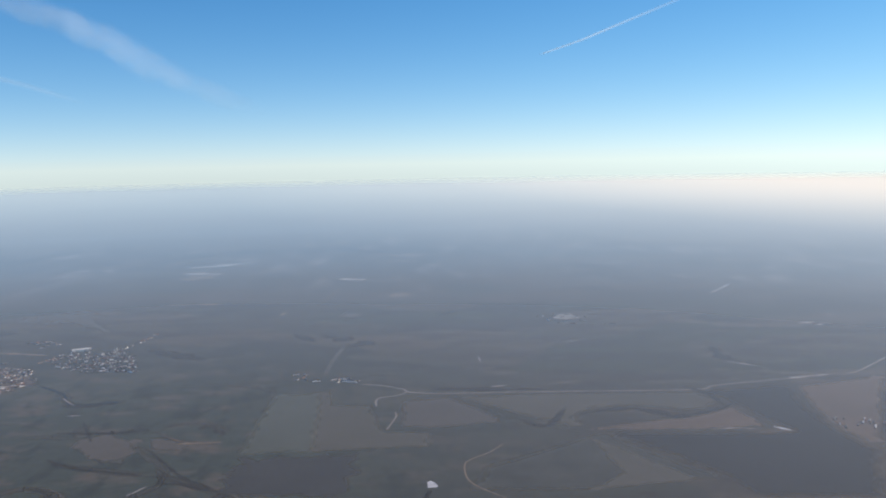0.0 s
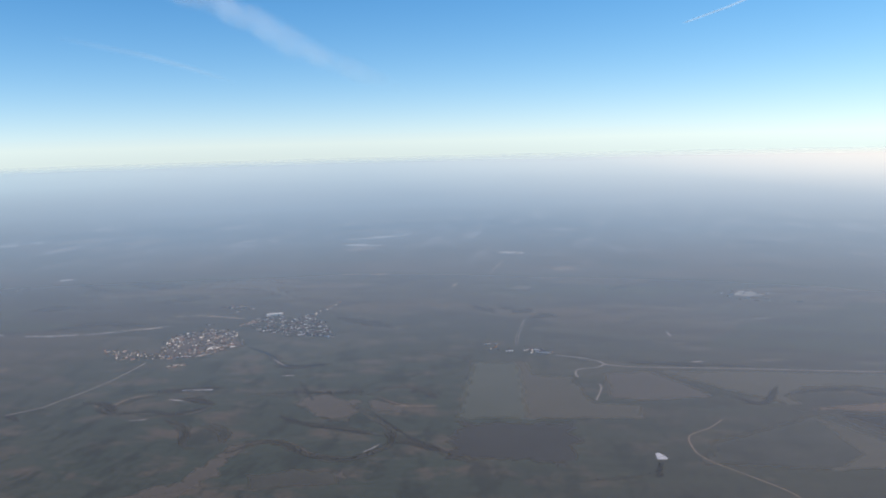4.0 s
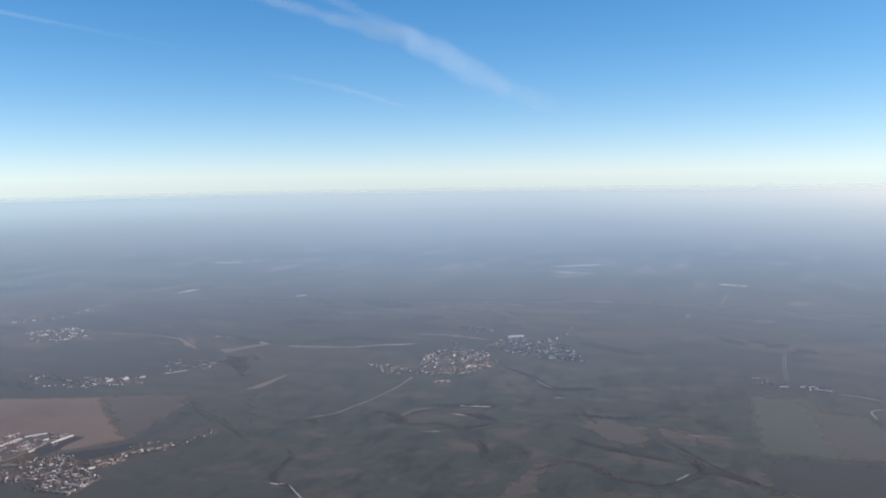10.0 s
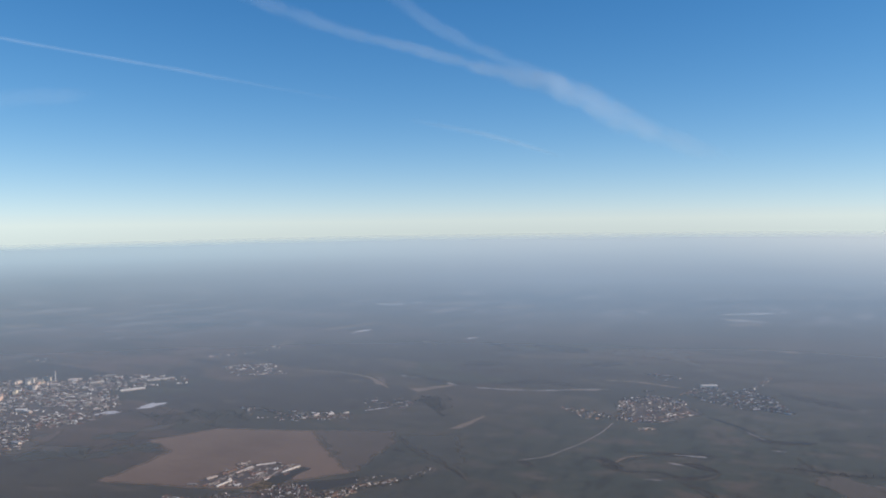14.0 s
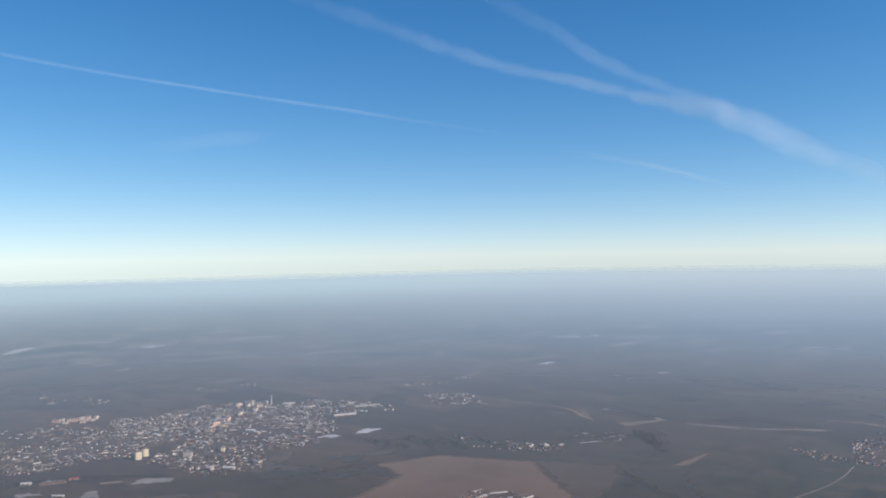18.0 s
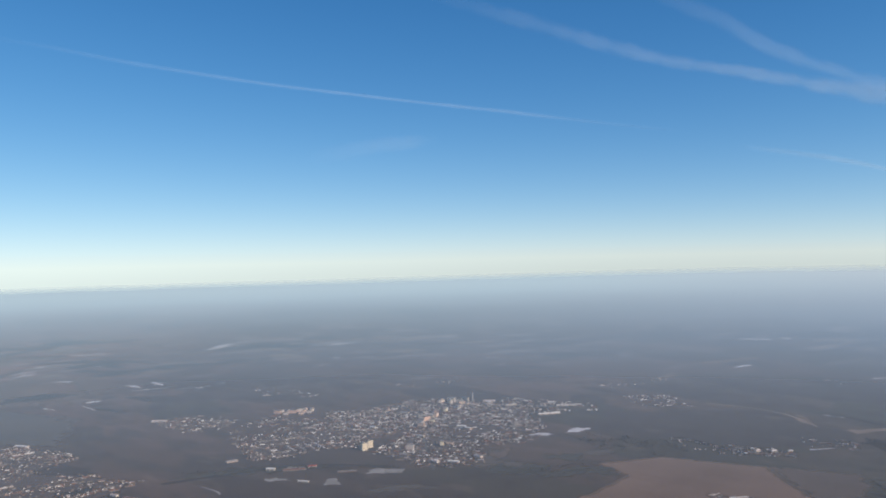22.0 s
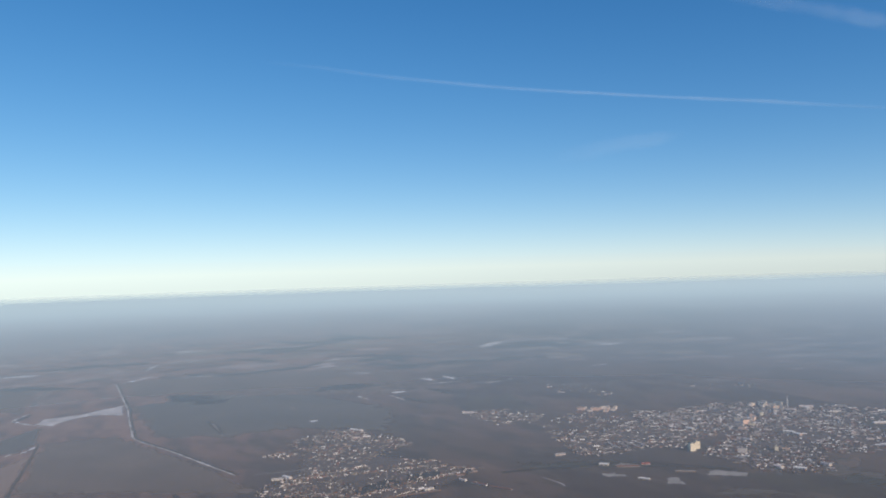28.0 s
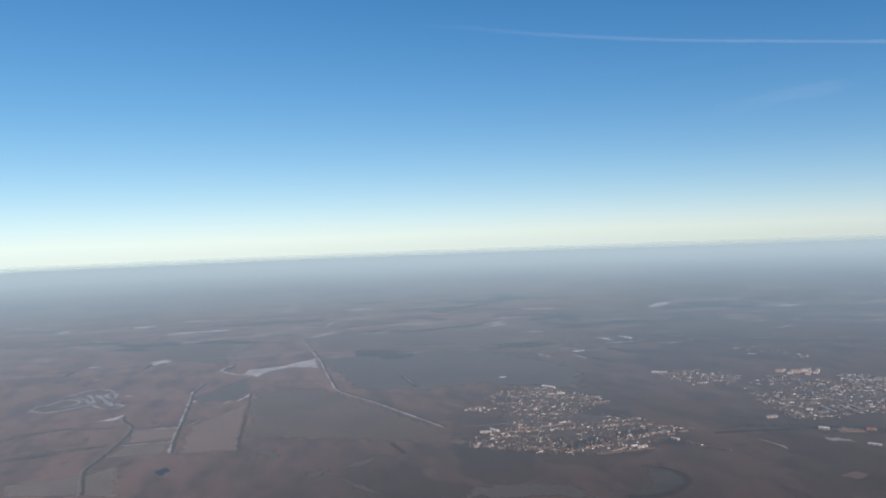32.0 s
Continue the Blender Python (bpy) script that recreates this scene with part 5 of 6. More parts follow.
# the western plain: many small plots, ditches and thin old snow
rng = np.random.default_rng(43)
for k in range(200):
    a, away = radians(rng.uniform(48, 106)), rng.uniform(1500, 2750)
    x, y = MID[0] - math.sin(a) * away, MID[1] + math.cos(a) * away
    turn = a + radians(rng.choice([-14, 6, 10, 40]) + rng.normal() * 6)
    run, wide = rng.uniform(10, 48) * away / 1900, rng.uniform(2.5, 9) * (away / 1900) ** 2
    line = [(x - math.cos(turn) * run, y - math.sin(turn) * run), (x + rng.normal() * 5, y + rng.normal() * 5), (x + math.cos(turn) * run, y + math.sin(turn) * run)]
    if k % 4 == 0:
        band("snow_drift", line, wide * 0.8, CLODS if k % 8 else SNOW, "small patch of thin old snow", 0.9, taper=True)
    elif k % 4 == 1:
        band("ditch", line, wide * 0.7, DARK, "dark weedy ditch between plots", 0.6, taper=True)
    else:
        band("field_strip", line, wide * 2.2, THIN if k % 8 == 2 else TAN if k % 4 == 2 else FALLOW, "small pale stubble plot" if k % 4 == 2 else "small grey fallow plot", 0.6, "field", taper=True)

# ---- buildings ----


def gabled_wall(length, width, height, peak):
    """Outer walls with pointed gable ends, the ridge along x, closed below."""
    bm = bmesh.new()
    l, w = length / 2, width / 2
    ends = []
    for x in (-l, l):
        ends.append([bm.verts.new(v) for v in ((x, -w, 0), (x, w, 0), (x, w, height), (x, 0, peak - 0.02), (x, -w, height))])
    bm.faces.new(ends[0])
    bm.faces.new(ends[1][::-1])
    for i in range(5):
        j = (i + 1) % 5
        bm.faces.new((ends[0][i], ends[1][i], ends[1][j], ends[0][j]))
    return bm


def gabled_roof(length, width, height, peak, lap, thick):
    """Two roof slopes with eaves and thickness."""
    bm = bmesh.new()
    l, w = length / 2 + lap, width / 2 + lap
    drop = height - lap * (peak - height) / (width / 2)
    ends = []
    for x in (-l, l):
        ends.append([bm.verts.new(v) for v in ((x, -w, drop), (x, 0, peak), (x, w, drop), (x, w, drop + thick), (x, 0, peak + thick * 1.2), (x, -w, drop + thick))])
    for i in range(6):
        j = (i + 1) % 6
        bm.faces.new((ends[0][i], ends[1][i], ends[1][j], ends[0][j]))
    for e in ends:
        bm.faces.new((e[0], e[1], e[4], e[5]))
        bm.faces.new((e[1], e[2], e[3], e[4]))
    return bm


def house(length, width, height, peak, roof, label, porch=False):
    """A village house in full-size metres, built small."""
    L, W, H, P = (U * v for v in (length, width, height, peak))
    ob = thing("house", label, "house", "village houses")
    part("wall", gabled_wall(L, W, H, P), WALL, ob)
    top = part("roof", gabled_roof(L, W, H, P, 0.45 * U, 0.25 * U), roof, ob)
    bm = bmesh.new()
    box(bm, L * 0.18, W * 0.10, P * 0.7, L * 0.18 + 0.7 * U, W * 0.10 + 0.7 * U, P + 0.9 * U)
    part("chimney", bm, STACK, top)
    if porch:
        bm = bmesh.new()
        for v in box(bm, -L * 0.2, W * 0.5 - 0.02, 0, L * 0.2, W * 0.5 + 2.6 * U, H * 0.86):
            if v.co.z > 0.1 and v.co.y > W * 0.6:
                v.co.z *= 0.82
        part("porch", bm, roof, ob)
    return ob


PATTERNS = [house(11, 8.0, 3.2, 6.0, ROOF, "small pale village house with a worn gabled roof", True), house(9.5, 8.5, 3.2, 6.6, ROOF, "small village house with a steep gabled roof"),
            house(14, 9.0, 3.6, 6.4, ROOF, "long low village house with a gabled roof", True), house(10, 9.0, 5.6, 8.6, TIN, "two-storey pale village house with a metal roof"),
            house(8, 6.0, 2.8, 4.6, ROOF, "small village outhouse with a worn roof")]
USED = [0]


def put_house(x, y, turn, rng):
    k = int(rng.choice(len(PATTERNS), p=[0.24, 0.24, 0.16, 0.20, 0.16]))
    s = rng.uniform(0.34, 0.54)
    m = pose(x, y, 0, 0, 0, turn) @ Matrix.Diagonal((s, s, s * rng.uniform(0.9, 1.1), 1))
    if PATTERNS[k].get("set"):
        copy_thing(PATTERNS[k], m)
    else:
        PATTERNS[k].matrix_basis = m
        PATTERNS[k]["set"] = 1
    USED[0] += 1


def joined_houses(spots, label, seed, big=1.0, shiny=0.2):
    """Houses past counting: gabled bodies and lapped roofs in one mesh."""
    rng = np.random.default_rng(seed)
    verts, faces, index = [], [], []
    for x, y, turn in spots:
        L, W = U * big * rng.uniform(4.4, 9.6), U * big * rng.uniform(3.4, 5.6)
        if rng.random() < 0.22:
            L *= rng.uniform(1.6, 3.2)
        H = 0.58 * U * rng.choice([2.8, 3.2, 3.4, 5.8], p=[0.3, 0.35, 0.2, 0.15])
        P = H + U * rng.uniform(0.9, 2.0)
        c, s = math.cos(radians(turn)), math.sin(radians(turn))
        l, w, o = L / 2, W / 2, 0.4 * U
        local = [(e * l, a * w, z) for e in (-1, 1) for a, z in ((-1, 0), (1, 0), (1, H), (0, P), (-1, H))]
        local += [(e * (l + o), a * (w + o), z) for e in (-1, 1) for a, z in ((-1, H - 0.05), (0, P + 0.09), (1, H - 0.05))]
        n = len(verts)
        lift = rise(x, y)
        verts += [(x + c * a - s * b, y + s * a + c * b, z + lift) for a, b, z in local]
        body = [(0, 4, 3, 2, 1), (5, 6, 7, 8, 9), (0, 5, 9, 4), (1, 2, 7, 6)]
        top = [(10, 13, 14, 11), (11, 14, 15, 12), (10, 11, 12), (13, 15, 14), (10, 12, 15, 13)]
        kind = 2 if rng.random() < shiny else 1
        faces += [tuple(n + i for i in f) for f in body + top]
        index += [0] * len(body) + [kind] * len(top)
    me = mesh_of("house_cluster", verts, faces, [WALL, ROOF, TIN], index)
    return tagged(new("house_cluster", me), label, "houses", kind="stuff")


def plots(poly, turn, across, beside, keep, seed):
    """House plots in rows along streets, two rows to a street, within an outline."""
    rng = np.random.default_rng(seed)
    c, s = math.cos(radians(turn)), math.sin(radians(turn))
    turned = [(c * x + s * y, -s * x + c * y) for x, y in poly]
    out, row = [], 0
    v = min(q[1] for q in turned)
    while v < max(q[1] for q in turned):
        u = min(q[0] for q in turned) + rng.uniform(0, beside)
        while u < max(q[0] for q in turned):
            uu, vv = u + rng.normal() * beside * 0.14, v + rng.normal() * across * 0.12
            x, y = c * uu - s * vv, s * uu + c * vv
            lot = noise.noise((x * 0.02, y * 0.02, seed * 3.1))
            if rng.random() < keep + 0.8 * lot and inside(poly, x, y):
                out.append((x, y, turn + (90 if rng.random() < 0.35 else 0) + rng.normal() * 4))
            u += beside * rng.uniform(0.75, 1.35)
        v += across * (0.72 if row % 2 else 1.28)
        row += 1
    return out


def settlement(poly, turn, label, seed, across=9.5, beside=6.0, keep=0.7, things=0, big=1.0, wooded=1.0, shiny=0.20):
    spots = plots(poly, turn, across, beside, keep, seed)
    rng = np.random.default_rng(seed)
    rng.shuffle(spots)
    for x, y, a in spots[:things]:
        put_house(x, y, a, rng)
    if spots[things:]:
        joined_houses(spots[things:], label, seed + 1, big, shiny)
    green = [(x + rng.normal() * 4.5, y + rng.normal() * 4.5) for x, y, a in spots for _ in range(2) if rng.random() < 0.85 * wooded]
    trees("garden_trees", green, "dark leafless garden trees among houses", 4.6, seed + 2)


def row_of(points, gap, off, seed, turn_add=0):
    """Plots on both sides of a village street."""
    rng = np.random.default_rng(seed)
    line = smooth_line(points, gap)
    out = []
    for a, b in zip(line, line[1:]):
        way = (b - a).normalized()
        side = Vector((-way.y, way.x))
        for s in (-1, 1):
            if rng.random() < 0.85:
                q = a + side * s * (off + rng.normal() * 0.8)
                out.append((q.x, q.y, math.degrees(math.atan2(way.y, way.x)) + turn_add + rng.normal() * 5))
    return out


def hall(a, b, width, height, roof, label, name="warehouse", wall=PANEL, group="long sheds"):
    """A long low shed from end a to end b: walls, lapped roof, gates and a row of vents."""
    a, b = Vector(a), Vector(b)
    way, L = (b - a).normalized(), (b - a).length
    at = (a + b) / 2
    ob = thing(name, label, name.replace("_", " "), group, (at.x, at.y, 0), math.degrees(math.atan2(way.y, way.x)))
    H, P = height, height + width * 0.16
    body = part("wall", gabled_wall(L, width, H, P), wall, ob)
    top = part("roof", gabled_roof(L, width, H, P, 0.25, 0.12), roof, ob)
    for i in range(max(2, int(L / 9))):
        x = -L / 2 + (i + 0.5) * L / max(2, int(L / 9))
        bm = bmesh.new()
        box(bm, x - 0.7, -width / 2 - 0.06, 0, x + 0.7, -width / 2 + 0.05, H * 0.72)
        part("gate", bm, BITUMEN, body)
        bm = bmesh.new()
        box(bm, x - 0.25, -0.25, P - 0.1, x + 0.25, 0.25, P + 0.35)
        part("roof_vent", bm, TIN, top)
    return ob


def flats(x, y, turn, length, depth, storeys, wall, label, name="apartment_block", panes=True):
    """A slab block: walls, parapet roof, stair heads and rows of windows."""
    L, D, S = U * length, U * depth, U * 2.9
    ob = thing(name, label, "apartment block", "apartment blocks", (x, y, 0), turn)
    bm = bmesh.new()
    box(bm, -L / 2, -D / 2, 0, L / 2, D / 2, storeys * S)
    body = part("wall", bm, wall, ob)
    bm = bmesh.new()
    box(bm, -L / 2 - 0.08, -D / 2 - 0.08, storeys * S + 0.002, L / 2 + 0.08, D / 2 + 0.08, storeys * S + 0.28)
    top = part("roof", bm, BITUMEN, ob)
    for i in range(max(1, int(length / 22))):
        bm = bmesh.new()
        px = -L / 2 + (i + 0.5) * L / max(1, int(length / 22))
        box(bm, px - 0.6, -0.6, storeys * S + 0.28, px + 0.6, 0.6, storeys * S + 0.75)
        part("stair_head", bm, wall, top)
    if panes:
        bm = bmesh.new()
        box(bm, -0.20, -0.03, -0.20, 0.20, 0.03, 0.20)
        pane = part("window", bm, GLASSY, body)
        cols = max(3, int(length / 5.5))
        first = True
        for f in range(storeys):
            for c in range(cols):
                for side in (-1, 1):
                    one = pane if first else new("window", pane.data)
                    first = False
                    one.parent = body
                    one.matrix_basis = pose(-L / 2 + (c + 0.5) * L / cols, side * D / 2, (f + 0.55) * S)
    return ob


# the town's tall cream block in two stepped sections
flats(-1092, 359, 78, 18, 13, 8, CREAM, "tall cream panel block standing alone, lit by sun")
flats(-1098, 371, 78, 16, 13, 8, CREAM, "tall cream panel block beside its twin, lit by sun")
rng = np.random.default_rng(77)
for i, (x, y) in enumerate([(-1360, 406), (-1346, 422), (-1348, 436)]):
    flats(x, y, 40 + 8 * i, 26, 10, 4, ROSE, "four-storey rose brick apartment block at the town's edge", panes=False)
    flats(x + 9, y + 13, 128, 20, 10, 4, ROSE, "four-storey pale apartment block at the town's edge", panes=False)
    flats(x + 17, y + 3, 44, 18, 10, 3, ROSE, "three-storey rosy apartment block at the town's edge", panes=False)
    flats(x - 4, y + 10, 130, 16, 10, 3, ROSE, "three-storey rose apartment block at the town's edge", panes=False)
for i, (x, y) in enumerate([(-1245, 626), (-1221, 624), (-1175, 525), (-1163, 509), (-1162, 498), (-1251, 612), (-1231, 641)]):
    flats(x, y, 30 + 60 * (i % 2), 30, 11, 4 + 2 * (i % 3 == 0), ROSE if i % 2 else PANEL, "pale panel apartment block in the town centre", panes=False)
    flats(x + rng.uniform(-26, 26), y + rng.uniform(-26, 26), 35 + 90 * (i % 2), 26, 10, 5, PANEL, "five-storey apartment block in the town centre", panes=False)
for i, (x, y) in enumerate([(-1177, 538), (-1155, 511), (-1144, 484), (-1191, 524), (-1240, 635), (-1220, 626), (-1200, 601), (-1211, 626), (-1251, 612), (-1252, 634), (-1256, 519), (-1259, 469), (-1058, 396), (-1046, 432), (-1043, 442), (-1163, 504), (-1194, 551), (-1194, 570)]):
    flats(x, y, rng.choice([38, 128]) + rng.normal() * 4, rng.uniform(18, 34), 10, int(rng.integers(3, 6)), [ROSE, CREAM, ROSE, PANEL][i % 4], "mid-rise rose and cream apartment block among houses", panes=False)


def chimney_stack(x, y):
    ob = thing("chimney_stack", "tall pale concrete boiler-house chimney", "chimney", "", (x, y, 0))
    for name, r0, r1, z0, z1 in (("foot", 1.0, 0.9, 0, 1.6), ("shaft", 0.66, 0.42, 1.6, 14.6), ("rim", 0.50, 0.50, 14.6, 15.2)):
        bm = bmesh.new()
        bmesh.ops.create_cone(bm, cap_ends=True, segments=16, radius1=r0, radius2=r1, depth=z1 - z0, matrix=Matrix.Translation((0, 0, (z0 + z1) / 2)))
        part(name, bm, STACK if name != "rim" else RED_TIN, ob)


chimney_stack(-1218, 644)

# long roofs and sheds
hall((-1073, 275), (-1070, 283), 3.6, 1.4, RED_TIN, "shed with a dull red roof")
for (x, y), L, turn in [((-1091, 243), 9, 40), ((-781, 635), 6, 75), ((-769, 646), 6, 75), ((-757, 657), 6, 75), ((-428, 965), 20, 20)]:
    dx, dy = L / 2 * math.cos(radians(turn)), L / 2 * math.sin(radians(turn))
    hall((x - dx, y - dy), (x + dx, y + dy), 3.6, 1.8, TIN, "pale gabled shed with a white metal roof")
for (a, b), width, roof, label in [
    ([(-710, 409), (-710, 426)], 1.5, TIN, "long white-roofed works shed"), ([(-686, 461), (-684, 482)], 1.3, TIN, "long narrow white-roofed works shed"), ([(-735, 403), (-729, 407)], 1.5, TIN, "low pale-roofed shed of the works"),
    ([(-730, 420), (-729, 430)], 1.3, TIN, "low pale-roofed shed of the works"), ([(-728, 435), (-727, 451)], 1.3, ROOF, "long grey-roofed works shed"), ([(-720, 443), (-720, 462)], 1.3, TIN, "long pale-roofed works shed"),
    ([(-709, 447), (-699, 457)], 1.3, ROOF, "low grey-roofed shed of the works"), ([(-719, 467), (-709, 480)], 1.3, TIN, "low pale-roofed shed of the works"),
    ([(-609, 394), (-596, 395)], 1.5, TIN, "long white-roofed village shed"), ([(-606, 381), (-593, 382)], 1.5, TIN, "low white-roofed shed among village houses"), ([(-719, 451), (-718, 461)], 2.0, TIN, "narrow white-roofed works shed"),
    ([(-1106, 46), (-1107, 52)], 3.2, TIN, "bright white-roofed farm shed"), ([(-1102, 50), (-1103, 60)], 3.2, TIN, "bright white-roofed farm shed"), ([(-1099, 8), (-1096, 64)], 1.8, ROOF, "very long low farm shed"),
    ([(-1118, 95), (-1111, 98)], 3.0, TIN, "white-roofed shed at the small town's edge"), ([(-1103, 101), (-1087, 107)], 3.0, ROOF, "long low pale-walled shed"), ([(-1082, 108), (-1062, 119)], 2.4, ROOF, "long low pale-walled shed"), ([(-1435, 260), (-1421, 274)], 5.0, TIN, "pale shed beyond the town")] + [
    ([(-1099, 15), (-1108, 43)], 1.8, ROOF, "long low farm shed"), ([(-1214, -62), (-1211, -51)], 3.6, TIN, "white-roofed shed by the field road"), ([(-1221, -48), (-1210, -44)], 3.6, TIN, "white-roofed shed by the field road"),
    ([(-1355, 71), (-1355, 80)], 3.0, TIN, "white-roofed hall in the small town"), ([(-1355, 84), (-1353, 93)], 3.0, TIN, "white-roofed hall in the small town"), ([(-1409, 88), (-1393, 97)], 4.5, TIN, "wide pale hall above the small town"),
    ([(-1152, 225), (-1151, 237)], 4.0, TIN, "white-roofed shed at the town's edge"), ([(-1080, 250), (-1069, 269)], 4.0, ROOF, "long pale-walled shed by the railway"), ([(-1033, 239), (-1024, 245)], 2.4, TIN, "white-roofed shed by the yard"),
    ([(-1035, 285), (-1024, 300)], 3.5, ROOF, "long grey-roofed shed by the railway"),
    ([(-1211, 658), (-1199, 671)], 5.0, TIN, "white-roofed shed east of the town"), ([(-1085, 637), (-1071, 663)], 5.0, TIN, "long white-roofed shed east of the town"), ([(-1109, 701), (-1088, 729)], 5.0, TIN, "long pale shed east of the town"), ([(-1162, 654), (-1158, 671)], 5.0, TIN, "pale shed east of the town"),
]:
    hall(a, b, width, min(1.5, 0.35 + width * 0.35) if roof == TIN else 0.8, roof, label, wall=PANEL if roof == TIN else WALL)
for i, (x, y) in enumerate([(-1102, 514), (-1088, 515), (-1210, 452), (-1097, 447), (-1225, 523), (-1178, 439), (-1198, 628), (-1198, 660), (-1180, 703), (-977, 425), (-979, 389), (-994, 380)]):
    hall((x - 5, y - 3), (x + 5, y + 3 * (-1) ** i), 4.2, 2.0, TIN, "pale flat-roofed hall among town houses", "hall", PANEL, "town halls")
rng = np.random.default_rng(5)
for poly, n, turn in [([(-736, 405), (-735, 431), (-738, 469), (-707, 482), (-685, 483), (-680, 459), (-691, 418), (-706, 410)], 100, 85), ([(324, 658), (360, 635), (350, 617), (317, 624)], 16, 62), ([(-782, 729), (-757, 748), (-724, 745), (-703, 711), (-751, 684)], 14, 25), ([(475, 1055), (516, 1035), (503, 1006), (463, 1021)], 6, 20)]:
    done = 0
    for x, y in within(poly, 300, n):
        if done >= n:
            break
        L = rng.uniform(2.4, 8.0)
        a = turn + rng.choice([0, 90], p=[0.9, 0.1]) + rng.normal() * 2.5
        dx, dy = L / 2 * math.cos(radians(a)), L / 2 * math.sin(radians(a))
        hall((x - dx, y - dy), (x + dx, y + dy), rng.uniform(0.8, 1.3), rng.uniform(0.35, 0.6), TIN if rng.random() < 0.13 else ROOF, "small works shed with a pale metal roof", "works_shed", WALL, "works sheds")
        done += 1

# ---- settlements ----
VILLAGE = [(-704, 328), (-732, 363), (-730, 377), (-696, 383), (-695, 400), (-680, 407), (-673, 424), (-665, 437), (-647, 445), (-630, 427), (-594, 412), (-593, 380), (-622, 379), (-631, 394), (-660, 380), (-662, 345)]
settlement(VILLAGE, 38, "crowded village houses with pale and red roofs among dark gardens", 301, 3.4, 2.2, 0.74, things=110, big=0.62, wooded=1.1, shiny=0.3)
for points, seed in [([(-629, 423), (-618, 436), (-610, 454), (-589, 477), (-583, 501), (-575, 527)], 310), ([(-617, 471), (-611, 486), (-601, 487)], 311), ([(-626, 431), (-614, 445), (-605, 463), (-588, 487)], 312), ([(-622, 418), (-612, 430), (-603, 450)], 313), ([(-882, 632), (-848, 634), (-787, 623), (-750, 654)], 314), ([(-1212, -24), (-1213, 13), (-1219, 40)], 315), ([(-1205, 58), (-1203, 84), (-1200, 110)], 316), ([(-1188, 57), (-1185, 82), (-1166, 99)], 317), ([(-1116, -1), (-1123, 34)], 318), ([(-1133, 44), (-1136, 72), (-1143, 105)], 319), ([(-1168, -84), (-1161, -66)], 321), ([(-1202, -45), (-1199, -10), (-1189, 40)], 324)] + [([(-1162, -59), (-1139, -39), (-1119, -14)], 325), ([(-1183, -22), (-1157, -4), (-1123, -15)], 326), ([(-1320, -45), (-1313, -7)], 327), ([(-1186, -62), (-1194, -30)], 329), ([(-1164, 106), (-1160, 119)], 331), ([(-1214, 270), (-1212, 287)], 322), ([(-1200, 323), (-1200, 344)], 323)]:
    rng = np.random.default_rng(seed)
    spots = row_of(points, 2.2, 2.1, seed)
    if seed < 312:
        for x, y, a in spots:
            put_house(x, y, a, rng)
    else:
        joined_houses(spots, "row of small pale-roofed houses along a lane", seed + 3, 0.62, 0.17)
    trees("garden_trees", [(x + rng.normal() * 4, y + rng.normal() * 4) for x, y, a in spots for _ in range(2)], "dark leafless garden trees among houses", 4.6, seed + 1)
settlement([(-1371, -4), (-1426, 55), (-1416, 101), (-1345, 94), (-1330, 101), (-1279, 85), (-1236, 46), (-1229, 19), (-1269, 3), (-1317, 8), (-1337, -7)], 58, "small town of low pale-roofed houses", 328, 4.4, 2.7, 0.46, big=0.6, wooded=1.6, shiny=0.15)
WIDE = [(-1401, 38), (-1415, 89), (-1338, 117), (-1283, 119), (-1258, 72), (-1202, 111), (-1148, 122), (-1120, 105), (-1086, 20), (-1101, -11), (-1127, -44), (-1161, -92), (-1189, -81), (-1228, -36), (-1302, -11)]
settlement(WIDE, 68, "scattered low houses and sheds of the small town", 430, 6.0, 3.6, 0.36, big=0.6, wooded=1.7, shiny=0.15)
settlement([(-1331, 99), (-1331, 122), (-1287, 124), (-1279, 107), (-1295, 93)], 62, "outlying houses of the small town", 330, 5.6, 3.9, 0.85)
settlement([(-1326, -46), (-1334, -8), (-1302, -17), (-1293, -33)], 62, "outlying houses of the small town", 332, 6.0, 4.2, 0.85, shiny=0.4)
settlement([(-1233, -23), (-1248, -8), (-1225, -6), (-1208, -19)], 62, "pale houses beside the small town's road", 334, 5.0, 4.0, 0.95, shiny=0.6)
settlement([(-1186, -59), (-1194, -29), (-1172, -14), (-1147, -6), (-1132, -23), (-1132, -51), (-1148, -65)], 75, "rows of small houses with pale roofs", 336, 4.4, 2.7, 0.42, big=0.6, wooded=1.6, shiny=0.15)
settlement([(-1169, 108), (-1161, 124), (-1147, 146), (-1130, 114), (-1135, 95)], 80, "scattered houses at the small town's edge", 338, 6.0, 4.0, 0.60)
settlement([(-557, 785), (-497, 778), (-474, 748), (-524, 746)], 62, "village houses in rows at the village end", 340, 5.0, 3.2, 0.55, big=0.62, shiny=0.2)
